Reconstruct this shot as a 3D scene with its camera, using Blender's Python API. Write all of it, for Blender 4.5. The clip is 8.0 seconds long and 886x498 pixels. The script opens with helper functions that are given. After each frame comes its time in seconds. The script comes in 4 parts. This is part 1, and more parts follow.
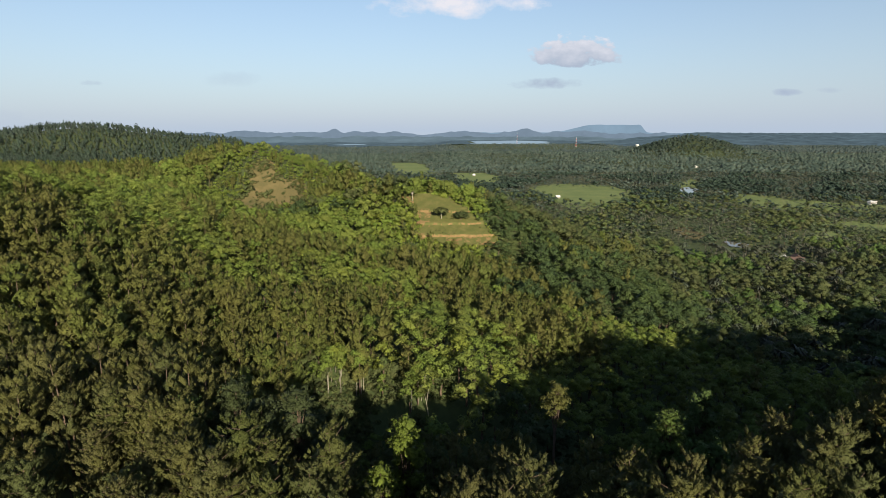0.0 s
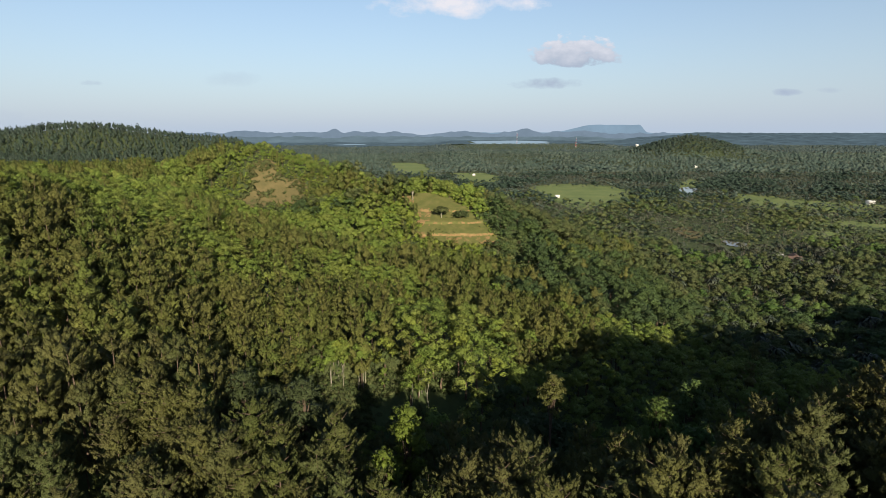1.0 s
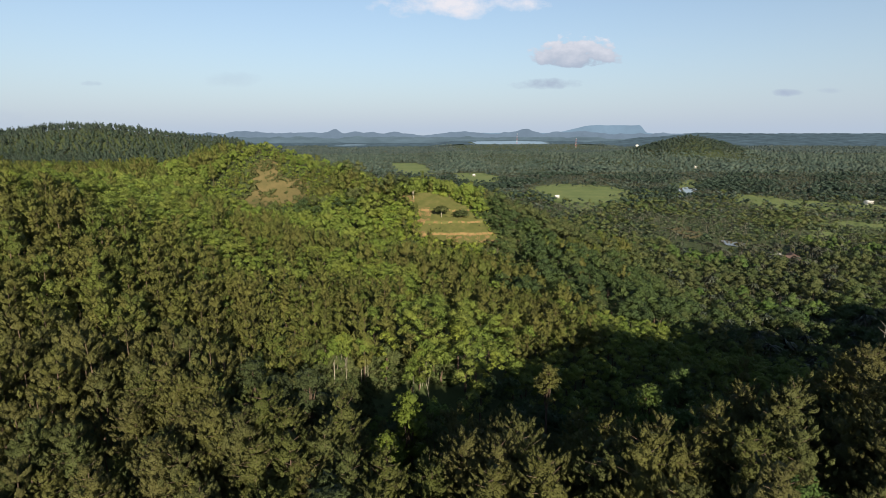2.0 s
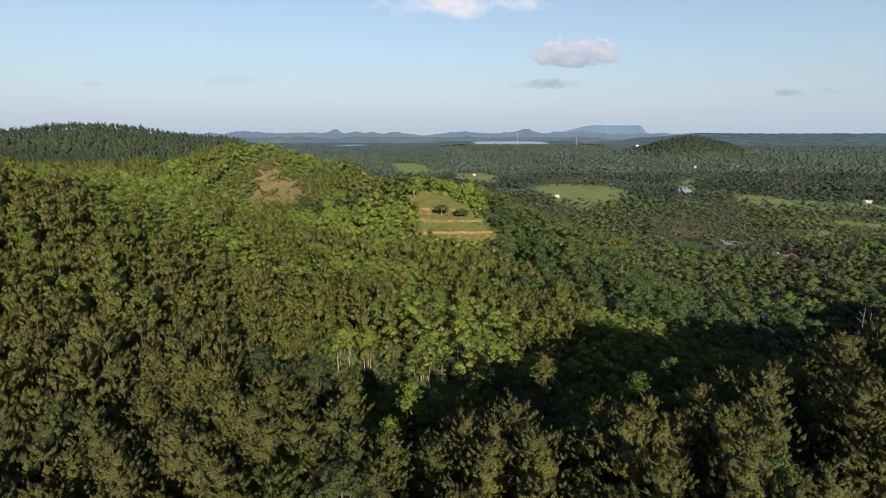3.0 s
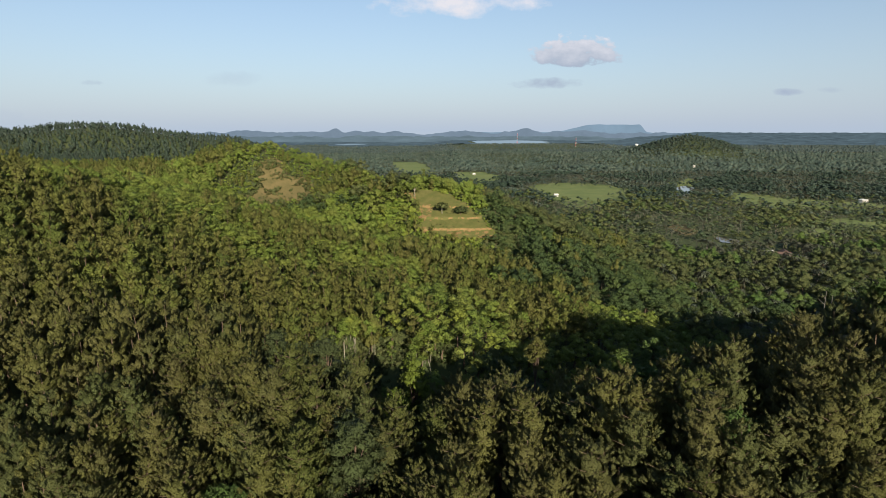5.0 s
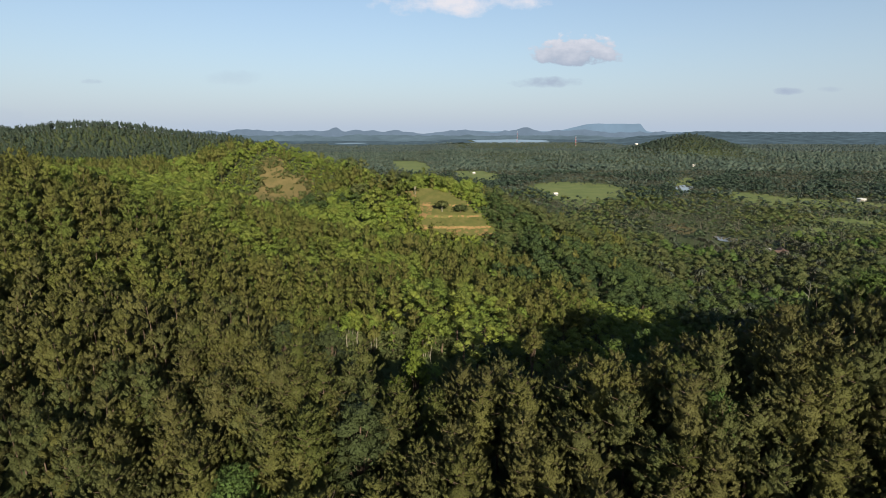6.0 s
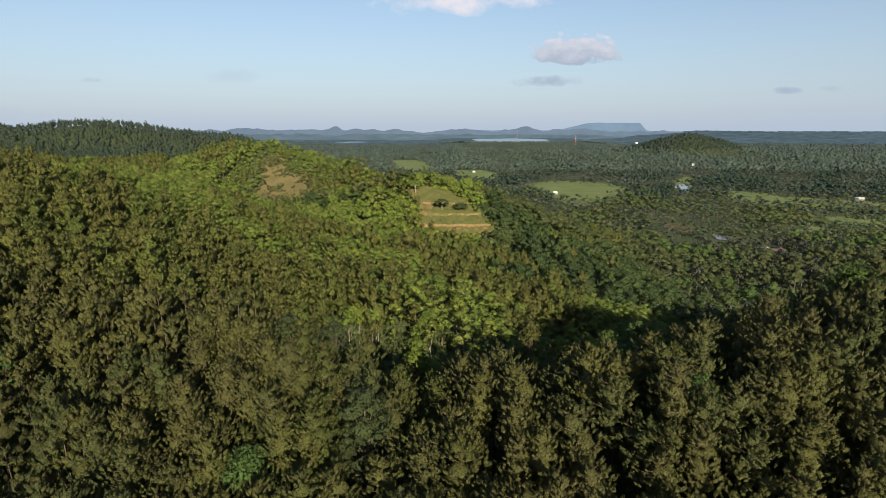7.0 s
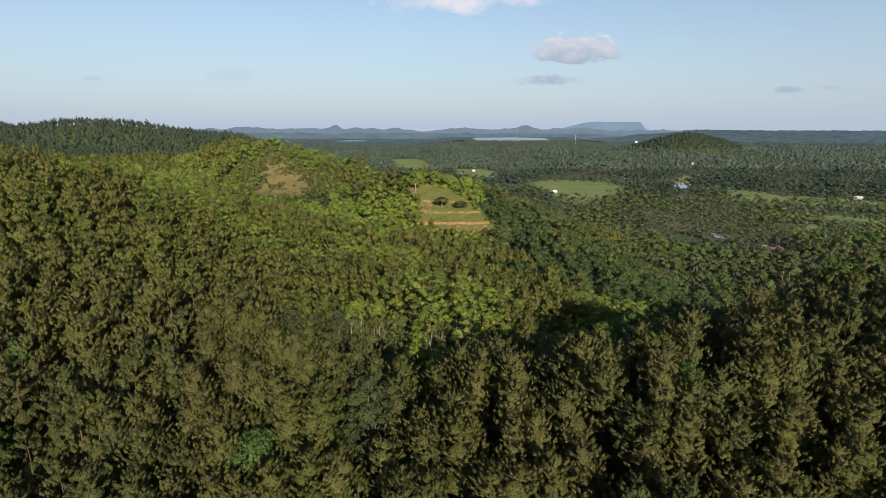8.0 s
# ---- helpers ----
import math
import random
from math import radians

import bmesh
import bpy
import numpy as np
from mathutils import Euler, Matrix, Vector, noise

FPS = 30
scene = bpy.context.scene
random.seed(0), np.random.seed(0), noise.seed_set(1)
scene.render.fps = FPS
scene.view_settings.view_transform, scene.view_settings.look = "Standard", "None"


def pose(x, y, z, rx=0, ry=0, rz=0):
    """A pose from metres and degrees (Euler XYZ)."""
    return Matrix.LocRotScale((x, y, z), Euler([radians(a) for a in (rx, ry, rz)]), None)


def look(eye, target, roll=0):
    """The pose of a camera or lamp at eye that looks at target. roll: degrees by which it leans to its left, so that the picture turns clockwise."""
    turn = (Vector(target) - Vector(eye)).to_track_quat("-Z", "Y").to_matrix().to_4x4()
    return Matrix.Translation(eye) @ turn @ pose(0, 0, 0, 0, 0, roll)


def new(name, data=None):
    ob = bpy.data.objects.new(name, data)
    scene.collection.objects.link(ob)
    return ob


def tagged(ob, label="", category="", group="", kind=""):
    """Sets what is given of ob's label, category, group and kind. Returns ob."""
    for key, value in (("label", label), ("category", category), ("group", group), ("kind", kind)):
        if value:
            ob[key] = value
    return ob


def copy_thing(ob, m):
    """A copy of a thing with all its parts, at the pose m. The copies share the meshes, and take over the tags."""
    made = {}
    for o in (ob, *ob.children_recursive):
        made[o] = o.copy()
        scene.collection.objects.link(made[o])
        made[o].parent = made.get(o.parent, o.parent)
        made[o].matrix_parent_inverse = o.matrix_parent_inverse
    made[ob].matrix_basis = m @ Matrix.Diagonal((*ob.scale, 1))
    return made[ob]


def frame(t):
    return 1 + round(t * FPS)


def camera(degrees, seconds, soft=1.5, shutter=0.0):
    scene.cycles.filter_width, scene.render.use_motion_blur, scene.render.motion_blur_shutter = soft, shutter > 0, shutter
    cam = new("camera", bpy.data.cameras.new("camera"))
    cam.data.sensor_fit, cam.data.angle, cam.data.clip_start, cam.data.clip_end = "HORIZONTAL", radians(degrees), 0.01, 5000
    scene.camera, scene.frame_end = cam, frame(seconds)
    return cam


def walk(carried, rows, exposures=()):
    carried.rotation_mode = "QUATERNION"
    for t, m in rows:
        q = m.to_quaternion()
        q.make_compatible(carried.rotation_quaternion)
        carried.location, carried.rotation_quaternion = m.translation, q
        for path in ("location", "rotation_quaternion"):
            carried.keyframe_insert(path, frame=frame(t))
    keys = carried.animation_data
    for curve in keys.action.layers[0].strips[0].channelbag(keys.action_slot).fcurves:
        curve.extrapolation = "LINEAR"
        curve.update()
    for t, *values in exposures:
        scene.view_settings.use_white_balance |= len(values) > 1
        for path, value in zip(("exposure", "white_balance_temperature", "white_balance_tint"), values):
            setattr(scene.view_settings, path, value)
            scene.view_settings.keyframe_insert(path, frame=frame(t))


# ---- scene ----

# ------------------------------------------------------------ camera and walk
cam = camera(76.0, 8.0, soft=0.6)
EYE = 100.0
ROWS = [
    # seconds, x, y, z, pitch down, roll, turn
    (0.0, -0.10, 0.00, EYE, 11.80, 0.05, 0.0),
    (0.5, -0.10, -1.35, EYE, 11.80, 0.05, 0.0),
    (1.0, -0.10, -2.95, EYE, 11.80, 0.05, 0.0),
    (1.5, -0.10, -4.70, EYE, 11.78, 0.05, 0.0),
    (3.0, -0.10, -10.25, EYE, 11.75, 0.05, 0.05),
    (3.5, -0.12, -12.15, EYE, 11.75, 0.05, 0.05),
    (4.0, -0.14, -14.00, EYE, 11.78, 0.05, 0.05),
    (4.5, -0.16, -15.85, EYE, 11.80, 0.05, 0.05),
    (6.0, -0.22, -21.15, EYE, 11.92, 0.0, 0.05),
    (6.5, -0.23, -22.90, EYE, 11.97, 0.0, 0.05),
    (7.0, -0.24, -24.60, EYE, 12.02, -0.05, 0.05),
    (7.5, -0.25, -26.20, EYE, 12.07, -0.1, 0.05),
    (8.0, -0.26, -27.75, EYE, 12.13, -0.1, 0.05),
]
walk(cam, [(t, pose(x, y, z, 90 - p, r, w)) for t, x, y, z, p, r, w in ROWS],
     [(0.0, 1.39), (3.0, 1.38), (4.5, 1.345), (8.0, 1.335)])

# ------------------------------------------------------------ world and sun
HAZE = 0.236
SUN_EL, SUN_AZ = 21.0, 164.5          # low evening sun, behind and a little to one side
world = bpy.data.worlds.new("evening_sky")
scene.world = world
world.use_nodes = True


def node(tree, kind, **values):
    n = tree.nodes.new(kind)
    for key, value in values.items():
        n.inputs[int(key[1:]) if key[1:].isdigit() else key].default_value = value
    return n


def math_node(tree, op, a, b=None, c=None, clamp=False):
    n = tree.nodes.new("ShaderNodeMath")
    n.operation, n.use_clamp = op, clamp
    for i, v in enumerate((a, b, c)):
        if v is None:
            continue
        if isinstance(v, (int, float)):
            n.inputs[i].default_value = v
        else:
            tree.links.new(v, n.inputs[i])
    return n.outputs[0]


def build_sky():
    t = world.node_tree
    t.nodes.clear()
    link = t.links.new
    sky = t.nodes.new("ShaderNodeTexSky")
    sky.sky_type, sky.sun_disc = "NISHITA", False
    sky.sun_elevation, sky.sun_rotation = radians(SUN_EL), radians(SUN_AZ)
    sky.altitude, sky.air_density, sky.dust_density, sky.ozone_density = 100, 1.0, 0.6, 2.0
    clear = node(t, "ShaderNodeBackground", Strength=0.052)
    link(sky.outputs[0], clear.inputs[0])
    # thin and heaped clouds, laid out by bearing and height over the horizon
    place = t.nodes.new("ShaderNodeTexCoord")
    part_xyz = t.nodes.new("ShaderNodeSeparateXYZ")
    link(place.outputs["Generated"], part_xyz.inputs[0])
    ahead = math_node(t, "MAXIMUM", part_xyz.outputs[1], 0.02)
    u = math_node(t, "DIVIDE", part_xyz.outputs[0], ahead)
    v = math_node(t, "DIVIDE", part_xyz.outputs[2], ahead)
    uv = t.nodes.new("ShaderNodeCombineXYZ")
    link(u, uv.inputs[0])
    link(v, uv.inputs[1])
    stretch = node(t, "ShaderNodeVectorMath")
    stretch.operation = "MULTIPLY"
    stretch.inputs[1].default_value = (1.0, 1.7, 1.0)
    link(uv.outputs[0], stretch.inputs[0])
    lumps = node(t, "ShaderNodeTexNoise", Scale=34.0, Detail=7.0, Roughness=0.55)
    wisps = node(t, "ShaderNodeTexNoise", Scale=9.0, Detail=8.0, Roughness=0.62)
    link(stretch.outputs[0], lumps.inputs["Vector"])
    link(stretch.outputs[0], wisps.inputs["Vector"])
    rough = math_node(t, "MULTIPLY_ADD", lumps.outputs[0], 2.6, -1.3)
    thin = math_node(t, "MULTIPLY_ADD", wisps.outputs[0], 4.0, -2.0)
    cover = None
    heap = None
    for u0, v0, wu, wv, dense, heaped in CLOUDS:
        du = math_node(t, "DIVIDE", math_node(t, "SUBTRACT", u, u0), wu)
        dv = math_node(t, "DIVIDE", math_node(t, "SUBTRACT", v, v0), wv)
        if heaped:  # flat base, billowing top
            low = math_node(t, "MULTIPLY", math_node(t, "MINIMUM", dv, 0.0), 1.5)
            dv = math_node(t, "ADD", dv, low)
        r2 = math_node(t, "ADD", math_node(t, "MULTIPLY", du, du), math_node(t, "MULTIPLY", dv, dv))
        body = math_node(t, "ADD", math_node(t, "SUBTRACT", 0.75, r2), rough if heaped else thin)
        body = math_node(t, "MULTIPLY", body, dense * (3.0 if heaped else 0.9), clamp=True)
        near = math_node(t, "MULTIPLY_ADD", r2, -3.4 if heaped else -0.7, 3.7 if heaped else 1.7, clamp=True)
        body = math_node(t, "MULTIPLY", math_node(t, "MULTIPLY", body, near), min(1.0, dense), clamp=True)
        cover = body if cover is None else math_node(t, "MAXIMUM", cover, body)
        if heaped:
            lit = math_node(t, "ADD", math_node(t, "MULTIPLY_ADD", dv, 0.55, 0.42), math_node(t, "MULTIPLY", rough, 0.5), clamp=True)
            heap = lit
    tone = t.nodes.new("ShaderNodeValToRGB")
    tone.color_ramp.elements[0].color = (0.120, 0.140, 0.179, 1)
    tone.color_ramp.elements[1].color = (0.384, 0.364, 0.374, 1)
    link(heap, tone.inputs[0])
    white = node(t, "ShaderNodeBackground", Strength=1.0)
    link(tone.outputs[0], white.inputs[0])
    mix = t.nodes.new("ShaderNodeMixShader")
    link(cover, mix.inputs[0])
    link(clear.outputs[0], mix.inputs[1])
    link(white.outputs[0], mix.inputs[2])
    # pale haze that thins out upwards from the horizon
    pale = node(t, "ShaderNodeBackground", Color=(0.765, 0.918, 1.150, 1), Strength=HAZE)
    fade = math_node(t, "POWER", 2.718, math_node(t, "MULTIPLY", math_node(t, "ABSOLUTE", part_xyz.outputs[2]), -5.2))
    veil = t.nodes.new("ShaderNodeMixShader")
    link(math_node(t, "MULTIPLY", fade, 0.95), veil.inputs[0])
    link(mix.outputs[0], veil.inputs[1])
    link(pale.outputs[0], veil.inputs[2])
    out = t.nodes.new("ShaderNodeOutputWorld")
    link(veil.outputs[0], out.inputs[0])


# bearing, height, half width, half height, density, heaped
CLOUDS = [
    (0.01, 0.206, 0.15, 0.026, 1.35, False),
    (-0.36, 0.085, 0.065, 0.014, 0.45, False),
    (-0.60, 0.080, 0.03, 0.008, 1.1, False),
    (0.165, 0.078, 0.085, 0.012, 1.3, False),
    (0.585, 0.064, 0.03, 0.007, 1.2, False),
    (0.66, 0.067, 0.028, 0.006, 0.75, False),
    (-0.75, 0.028, 0.03, 0.016, 0.55, False),
    (0.36, 0.145, 0.08, 0.012, 0.18, False),
    (0.222, 0.119, 0.092, 0.043, 1.0, True),
]
build_sky()

sun = new("sun", bpy.data.lights.new("sun", "SUN"))
sun.data.energy, sun.data.angle, sun.data.color = 5.0, radians(0.5), (1.0, 0.88, 0.68)
az, el = radians(SUN_AZ), radians(SUN_EL)
sun.matrix_world = look(Vector((math.sin(az) * math.cos(el), math.cos(az) * math.cos(el), math.sin(el))) * 300, (0, 0, 0))

# ------------------------------------------------------------ materials


def material(name):
    m = bpy.data.materials.new(name)
    m.use_nodes = True
    m.node_tree.nodes.clear()
    return m, m.node_tree, m.node_tree.links.new


def ramp(t, stops):
    r = t.nodes.new("ShaderNodeValToRGB")
    while len(r.color_ramp.elements) < len(stops):
        r.color_ramp.elements.new(0.5)
    for e, (at, c) in zip(r.color_ramp.elements, stops):
        e.position, e.color = at, (*c, 1)
    return r


def finish(t, shader):
    out = t.nodes.new("ShaderNodeOutputMaterial")
    t.links.new(shader, out.inputs[0])


def foliage(name, colours, through_light=0.28, rough=0.6, patch=0.03, grain=1.3, gaps=0.46, sway=0.5, speck=0.7, relief=0.4):
    """Leaves: one hue a tree within a slow change over the hillside, clumps darkened in colour towards the gaps of a
    spray.
    """
    m, t, link = material(name)
    tint = t.nodes.new("ShaderNodeAttribute")
    tint.attribute_name = "tint"
    info = t.nodes.new("ShaderNodeObjectInfo")
    geo = t.nodes.new("ShaderNodeNewGeometry")
    wide = node(t, "ShaderNodeTexNoise", Scale=patch, Detail=2.0)
    fine = node(t, "ShaderNodeTexNoise", Scale=grain, Detail=4.0, Roughness=0.85)
    for n in (wide, fine):
        link(geo.outputs["Position"], n.inputs["Vector"])
    own = math_node(t, "ADD", math_node(t, "MULTIPLY", tint.outputs["Fac"], 0.6), info.outputs["Random"])
    pick = math_node(t, "PINGPONG", math_node(t, "MULTIPLY_ADD", wide.outputs[0], 1.1, own), 1.0)
    hue = ramp(t, [(i / (len(colours) - 1), c) for i, c in enumerate(colours)])
    link(pick, hue.inputs[0])
    # leaf tone varies by clump; its dark end paints leaves shading one another
    clump = math_node(t, "MULTIPLY_ADD", fine.outputs[0], 3.2, -1.1, clamp=True)
    value = math_node(t, "ADD", math_node(t, "MULTIPLY_ADD", geo.outputs["Random Per Island"], 0.14, 0.96 - 0.5 * sway - 0.5 * speck),
                      math_node(t, "MULTIPLY_ADD", wide.outputs[0], sway, math_node(t, "MULTIPLY", clump, speck)))
    hsv = t.nodes.new("ShaderNodeHueSaturation")
    link(hue.outputs[0], hsv.inputs["Color"])
    link(value, hsv.inputs["Value"])
    body = node(t, "ShaderNodeBsdfPrincipled", Roughness=rough)
    body.inputs["Specular IOR Level"].default_value = 0.25
    uneven = node(t, "ShaderNodeBump", Strength=0.9, Distance=relief)
    link(fine.outputs[0], uneven.inputs["Height"])
    link(uneven.outputs[0], body.inputs["Normal"])
    glow = t.nodes.new("ShaderNodeBsdfTranslucent")
    link(hsv.outputs[0], body.inputs["Base Color"])
    link(hsv.outputs[0], glow.inputs["Color"])
    mix = node(t, "ShaderNodeMixShader", Fac=through_light)
    link(body.outputs[0], mix.inputs[1])
    link(glow.outputs[0], mix.inputs[2])
    if gaps:
        air = t.nodes.new("ShaderNodeBsdfTransparent")
        leaf = math_node(t, "GREATER_THAN", fine.outputs[0], gaps)
        cut = t.nodes.new("ShaderNodeMixShader")
        link(leaf, cut.inputs[0])
        link(air.outputs[0], cut.inputs[1])
        link(mix.outputs[0], cut.inputs[2])
        mix = cut
    finish(t, mix.outputs[0])
    return m


def rough_surface(name, dark, light, scale, fine, rough=0.9, bump=0.3, third=None):
    """A matt surface with two scales of variation and a fine relief."""
    m, t, link = material(name)
    geo = t.nodes.new("ShaderNodeNewGeometry")
    big = node(t, "ShaderNodeTexNoise", Scale=scale, Detail=4.0, Roughness=0.6)
    small = node(t, "ShaderNodeTexNoise", Scale=fine, Detail=6.0, Roughness=0.7)
    for n in (big, small):
        link(geo.outputs["Position"], n.inputs["Vector"])
    f = math_node(t, "ADD", math_node(t, "MULTIPLY_ADD", big.outputs[0], 1.6, -0.55), math_node(t, "MULTIPLY_ADD", small.outputs[0], 1.2, -0.35), clamp=True)
    c = ramp(t, [(0.0, dark), (1.0, light)] if third is None else [(0.0, dark), (0.55, light), (1.0, third)])
    link(f, c.inputs[0])
    body = node(t, "ShaderNodeBsdfPrincipled", Roughness=rough)
    body.inputs["Specular IOR Level"].default_value = 0.2
    link(c.outputs[0], body.inputs["Base Color"])
    relief = node(t, "ShaderNodeBump", Strength=bump, Distance=0.2)
    link(small.outputs[0], relief.inputs["Height"])
    link(relief.outputs[0], body.inputs["Normal"])
    finish(t, body.outputs[0])
    return m


NEAR_PINE = foliage("near_pine_needles", [(0.054, 0.066, 0.014), (0.067, 0.074, 0.019), (0.079, 0.081, 0.021), (0.074, 0.073, 0.023), (0.053, 0.066, 0.019)], through_light=0.38, grain=7.0, gaps=0.475, speck=0.8, relief=0.12)
PINE = foliage("pine_needles", [(0.053, 0.077, 0.015), (0.077, 0.102, 0.018), (0.098, 0.108, 0.024), (0.093, 0.093, 0.024), (0.070, 0.096, 0.018)], through_light=0.34, grain=2.8, gaps=0.48)
# far pines: dark green with the blue of haze mixed into the leaf colour
PINE_HAZED = foliage("hazed_pine_needles", [(0.018, 0.032, 0.024), (0.025, 0.043, 0.028), (0.030, 0.043, 0.031)], grain=0.9)
BROAD = foliage("broad_leaves", [(0.076, 0.120, 0.020), (0.108, 0.153, 0.023), (0.144, 0.172, 0.027), (0.091, 0.133, 0.023), (0.122, 0.145, 0.029)], 0.26, grain=2.8, gaps=0.495, speck=0.8)
LEAFY = foliage("ridge_broad_leaves", [(0.037, 0.073, 0.015), (0.051, 0.093, 0.017), (0.069, 0.104, 0.020), (0.043, 0.081, 0.017), (0.058, 0.087, 0.022)], 0.2, grain=3.0, gaps=0.49, speck=0.8)
BLUISH = foliage("grey_green_leaves", [(0.033, 0.048, 0.017), (0.042, 0.056, 0.020), (0.037, 0.051, 0.017)], 0.3, grain=5.0, gaps=0.48, speck=0.9, relief=0.25)
BRIGHT = foliage("bright_leaves", [(0.078, 0.113, 0.014), (0.090, 0.122, 0.017)], 0.4, grain=2.6, gaps=0.42, speck=0.9, relief=0.25)
# valley greens, with some haze blue mixed in
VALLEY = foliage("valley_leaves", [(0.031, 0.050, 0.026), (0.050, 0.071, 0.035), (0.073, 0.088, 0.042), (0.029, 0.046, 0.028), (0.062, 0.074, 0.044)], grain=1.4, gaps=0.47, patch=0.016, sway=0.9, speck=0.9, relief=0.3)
# dark slope greens; in the ravine they also stand in for deep shade
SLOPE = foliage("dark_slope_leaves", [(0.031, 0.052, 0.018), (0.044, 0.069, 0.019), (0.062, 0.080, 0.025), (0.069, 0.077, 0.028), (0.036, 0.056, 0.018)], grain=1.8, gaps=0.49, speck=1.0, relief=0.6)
# greyish palm fronds, with a little haze blue added
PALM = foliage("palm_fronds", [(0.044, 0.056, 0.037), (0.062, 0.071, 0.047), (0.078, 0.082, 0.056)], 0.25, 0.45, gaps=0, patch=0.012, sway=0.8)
PALM_GOLD = foliage("golden_palm_fronds", [(0.130, 0.124, 0.023), (0.156, 0.130, 0.019)], 0.3, 0.5, gaps=0)
# woods on the plain and far valley: distance haze is painted into these greens
DISTANT_HAZED = foliage("hazed_plain_leaves", [(0.038, 0.060, 0.057), (0.051, 0.075, 0.070), (0.064, 0.083, 0.076), (0.033, 0.053, 0.052)], 0.35, patch=0.006, grain=0.3, gaps=0.38, sway=0.6, speck=0.4, relief=0.8)
MIDWAY_HAZED = foliage("hazed_valley_leaves", [(0.034, 0.053, 0.043), (0.052, 0.076, 0.060), (0.076, 0.097, 0.073), (0.032, 0.050, 0.045), (0.058, 0.082, 0.068)], 0.3, patch=0.009, grain=0.6, gaps=0.44, sway=1.1, speck=0.5, relief=0.6)
DRY = foliage("dry_grass_leaves", [(0.078, 0.075, 0.029), (0.062, 0.072, 0.023), (0.052, 0.065, 0.019)], 0.3)
RUST = foliage("rusty_leaves", [(0.098, 0.055, 0.023), (0.085, 0.065, 0.026)], 0.3, grain=3.0)
BARK = rough_surface("pine_bark", (0.036, 0.026, 0.019), (0.100, 0.070, 0.050), 1.5, 9.0)
PALM_BARK = rough_surface("palm_bark", (0.043, 0.038, 0.031), (0.096, 0.086, 0.072), 1.0, 8.0)
GREY_BARK = rough_surface("weathered_wood", (0.056, 0.053, 0.047), (0.134, 0.126, 0.112), 1.0, 8.0)
PALE_BARK = rough_surface("pale_bark", (0.117, 0.106, 0.081), (0.234, 0.216, 0.176), 1.0, 8.0)
SOIL = rough_surface("forest_floor", (0.018, 0.027, 0.008), (0.037, 0.050, 0.017), 0.02, 0.6, third=(0.054, 0.064, 0.025))
GRASS = rough_surface("hill_grass", (0.044, 0.055, 0.014), (0.066, 0.068, 0.019), 0.25, 1.6, third=(0.092, 0.083, 0.030))
EARTH = rough_surface("cut_earth", (0.098, 0.063, 0.026), (0.164, 0.112, 0.049), 0.4, 2.5, bump=0.6)
DRY_SLOPE = rough_surface("dry_slope", (0.042, 0.046, 0.016), (0.092, 0.075, 0.030), 0.09, 0.8, third=(0.116, 0.090, 0.043), bump=0.8)
PADDY = rough_surface("paddy_grass", (0.057, 0.086, 0.024), (0.099, 0.126, 0.038), 0.025, 0.25, third=(0.132, 0.140, 0.047))
PLASTER = rough_surface("white_plaster", (0.345, 0.338, 0.315), (0.465, 0.458, 0.435), 0.6, 4.0, bump=0.1)
ROOF_TILE = rough_surface("clay_roof", (0.050, 0.036, 0.031), (0.090, 0.058, 0.048), 0.5, 3.0)
STEEL = rough_surface("painted_steel", (0.289, 0.294, 0.304), (0.393, 0.393, 0.399), 0.3, 2.0, 0.5, 0.05)
RED_PAINT = rough_surface("red_painted_steel", (0.315, 0.042, 0.028), (0.406, 0.070, 0.049), 0.3, 2.0, 0.5, 0.05)
DARK_GAP = rough_surface("dark_timber", (0.02, 0.018, 0.015), (0.05, 0.04, 0.03), 0.5, 3.0)


def water(name, colour, rough, ripple=0.04):
    m, t, link = material(name)
    geo = t.nodes.new("ShaderNodeNewGeometry")
    n = node(t, "ShaderNodeTexNoise", Scale=0.35, Detail=3.0)
    link(geo.outputs["Position"], n.inputs["Vector"])
    relief = node(t, "ShaderNodeBump", Strength=ripple, Distance=0.1)
    link(n.outputs[0], relief.inputs["Height"])
    body = node(t, "ShaderNodeBsdfPrincipled", Roughness=rough)
    body.inputs["Base Color"].default_value = (*colour, 1)
    body.inputs["IOR"].default_value = 1.33
    link(relief.outputs[0], body.inputs["Normal"])
    finish(t, body.outputs[0])
    return m


POND = water("pond_water", (0.085, 0.072, 0.045), 0.05)


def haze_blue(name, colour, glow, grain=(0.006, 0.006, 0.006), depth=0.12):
    """Land and water many kilometres off: a plain backdrop whose glowing colour holds the haze."""
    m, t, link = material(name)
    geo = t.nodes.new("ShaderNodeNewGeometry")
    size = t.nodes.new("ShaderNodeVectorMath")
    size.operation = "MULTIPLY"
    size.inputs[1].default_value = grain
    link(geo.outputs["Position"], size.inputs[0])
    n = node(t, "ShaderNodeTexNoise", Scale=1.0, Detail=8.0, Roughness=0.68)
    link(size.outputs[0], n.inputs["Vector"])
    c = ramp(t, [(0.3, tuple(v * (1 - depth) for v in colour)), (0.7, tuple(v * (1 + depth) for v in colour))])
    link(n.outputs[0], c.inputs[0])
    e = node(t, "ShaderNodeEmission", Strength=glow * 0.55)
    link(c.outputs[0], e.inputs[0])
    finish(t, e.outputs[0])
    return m


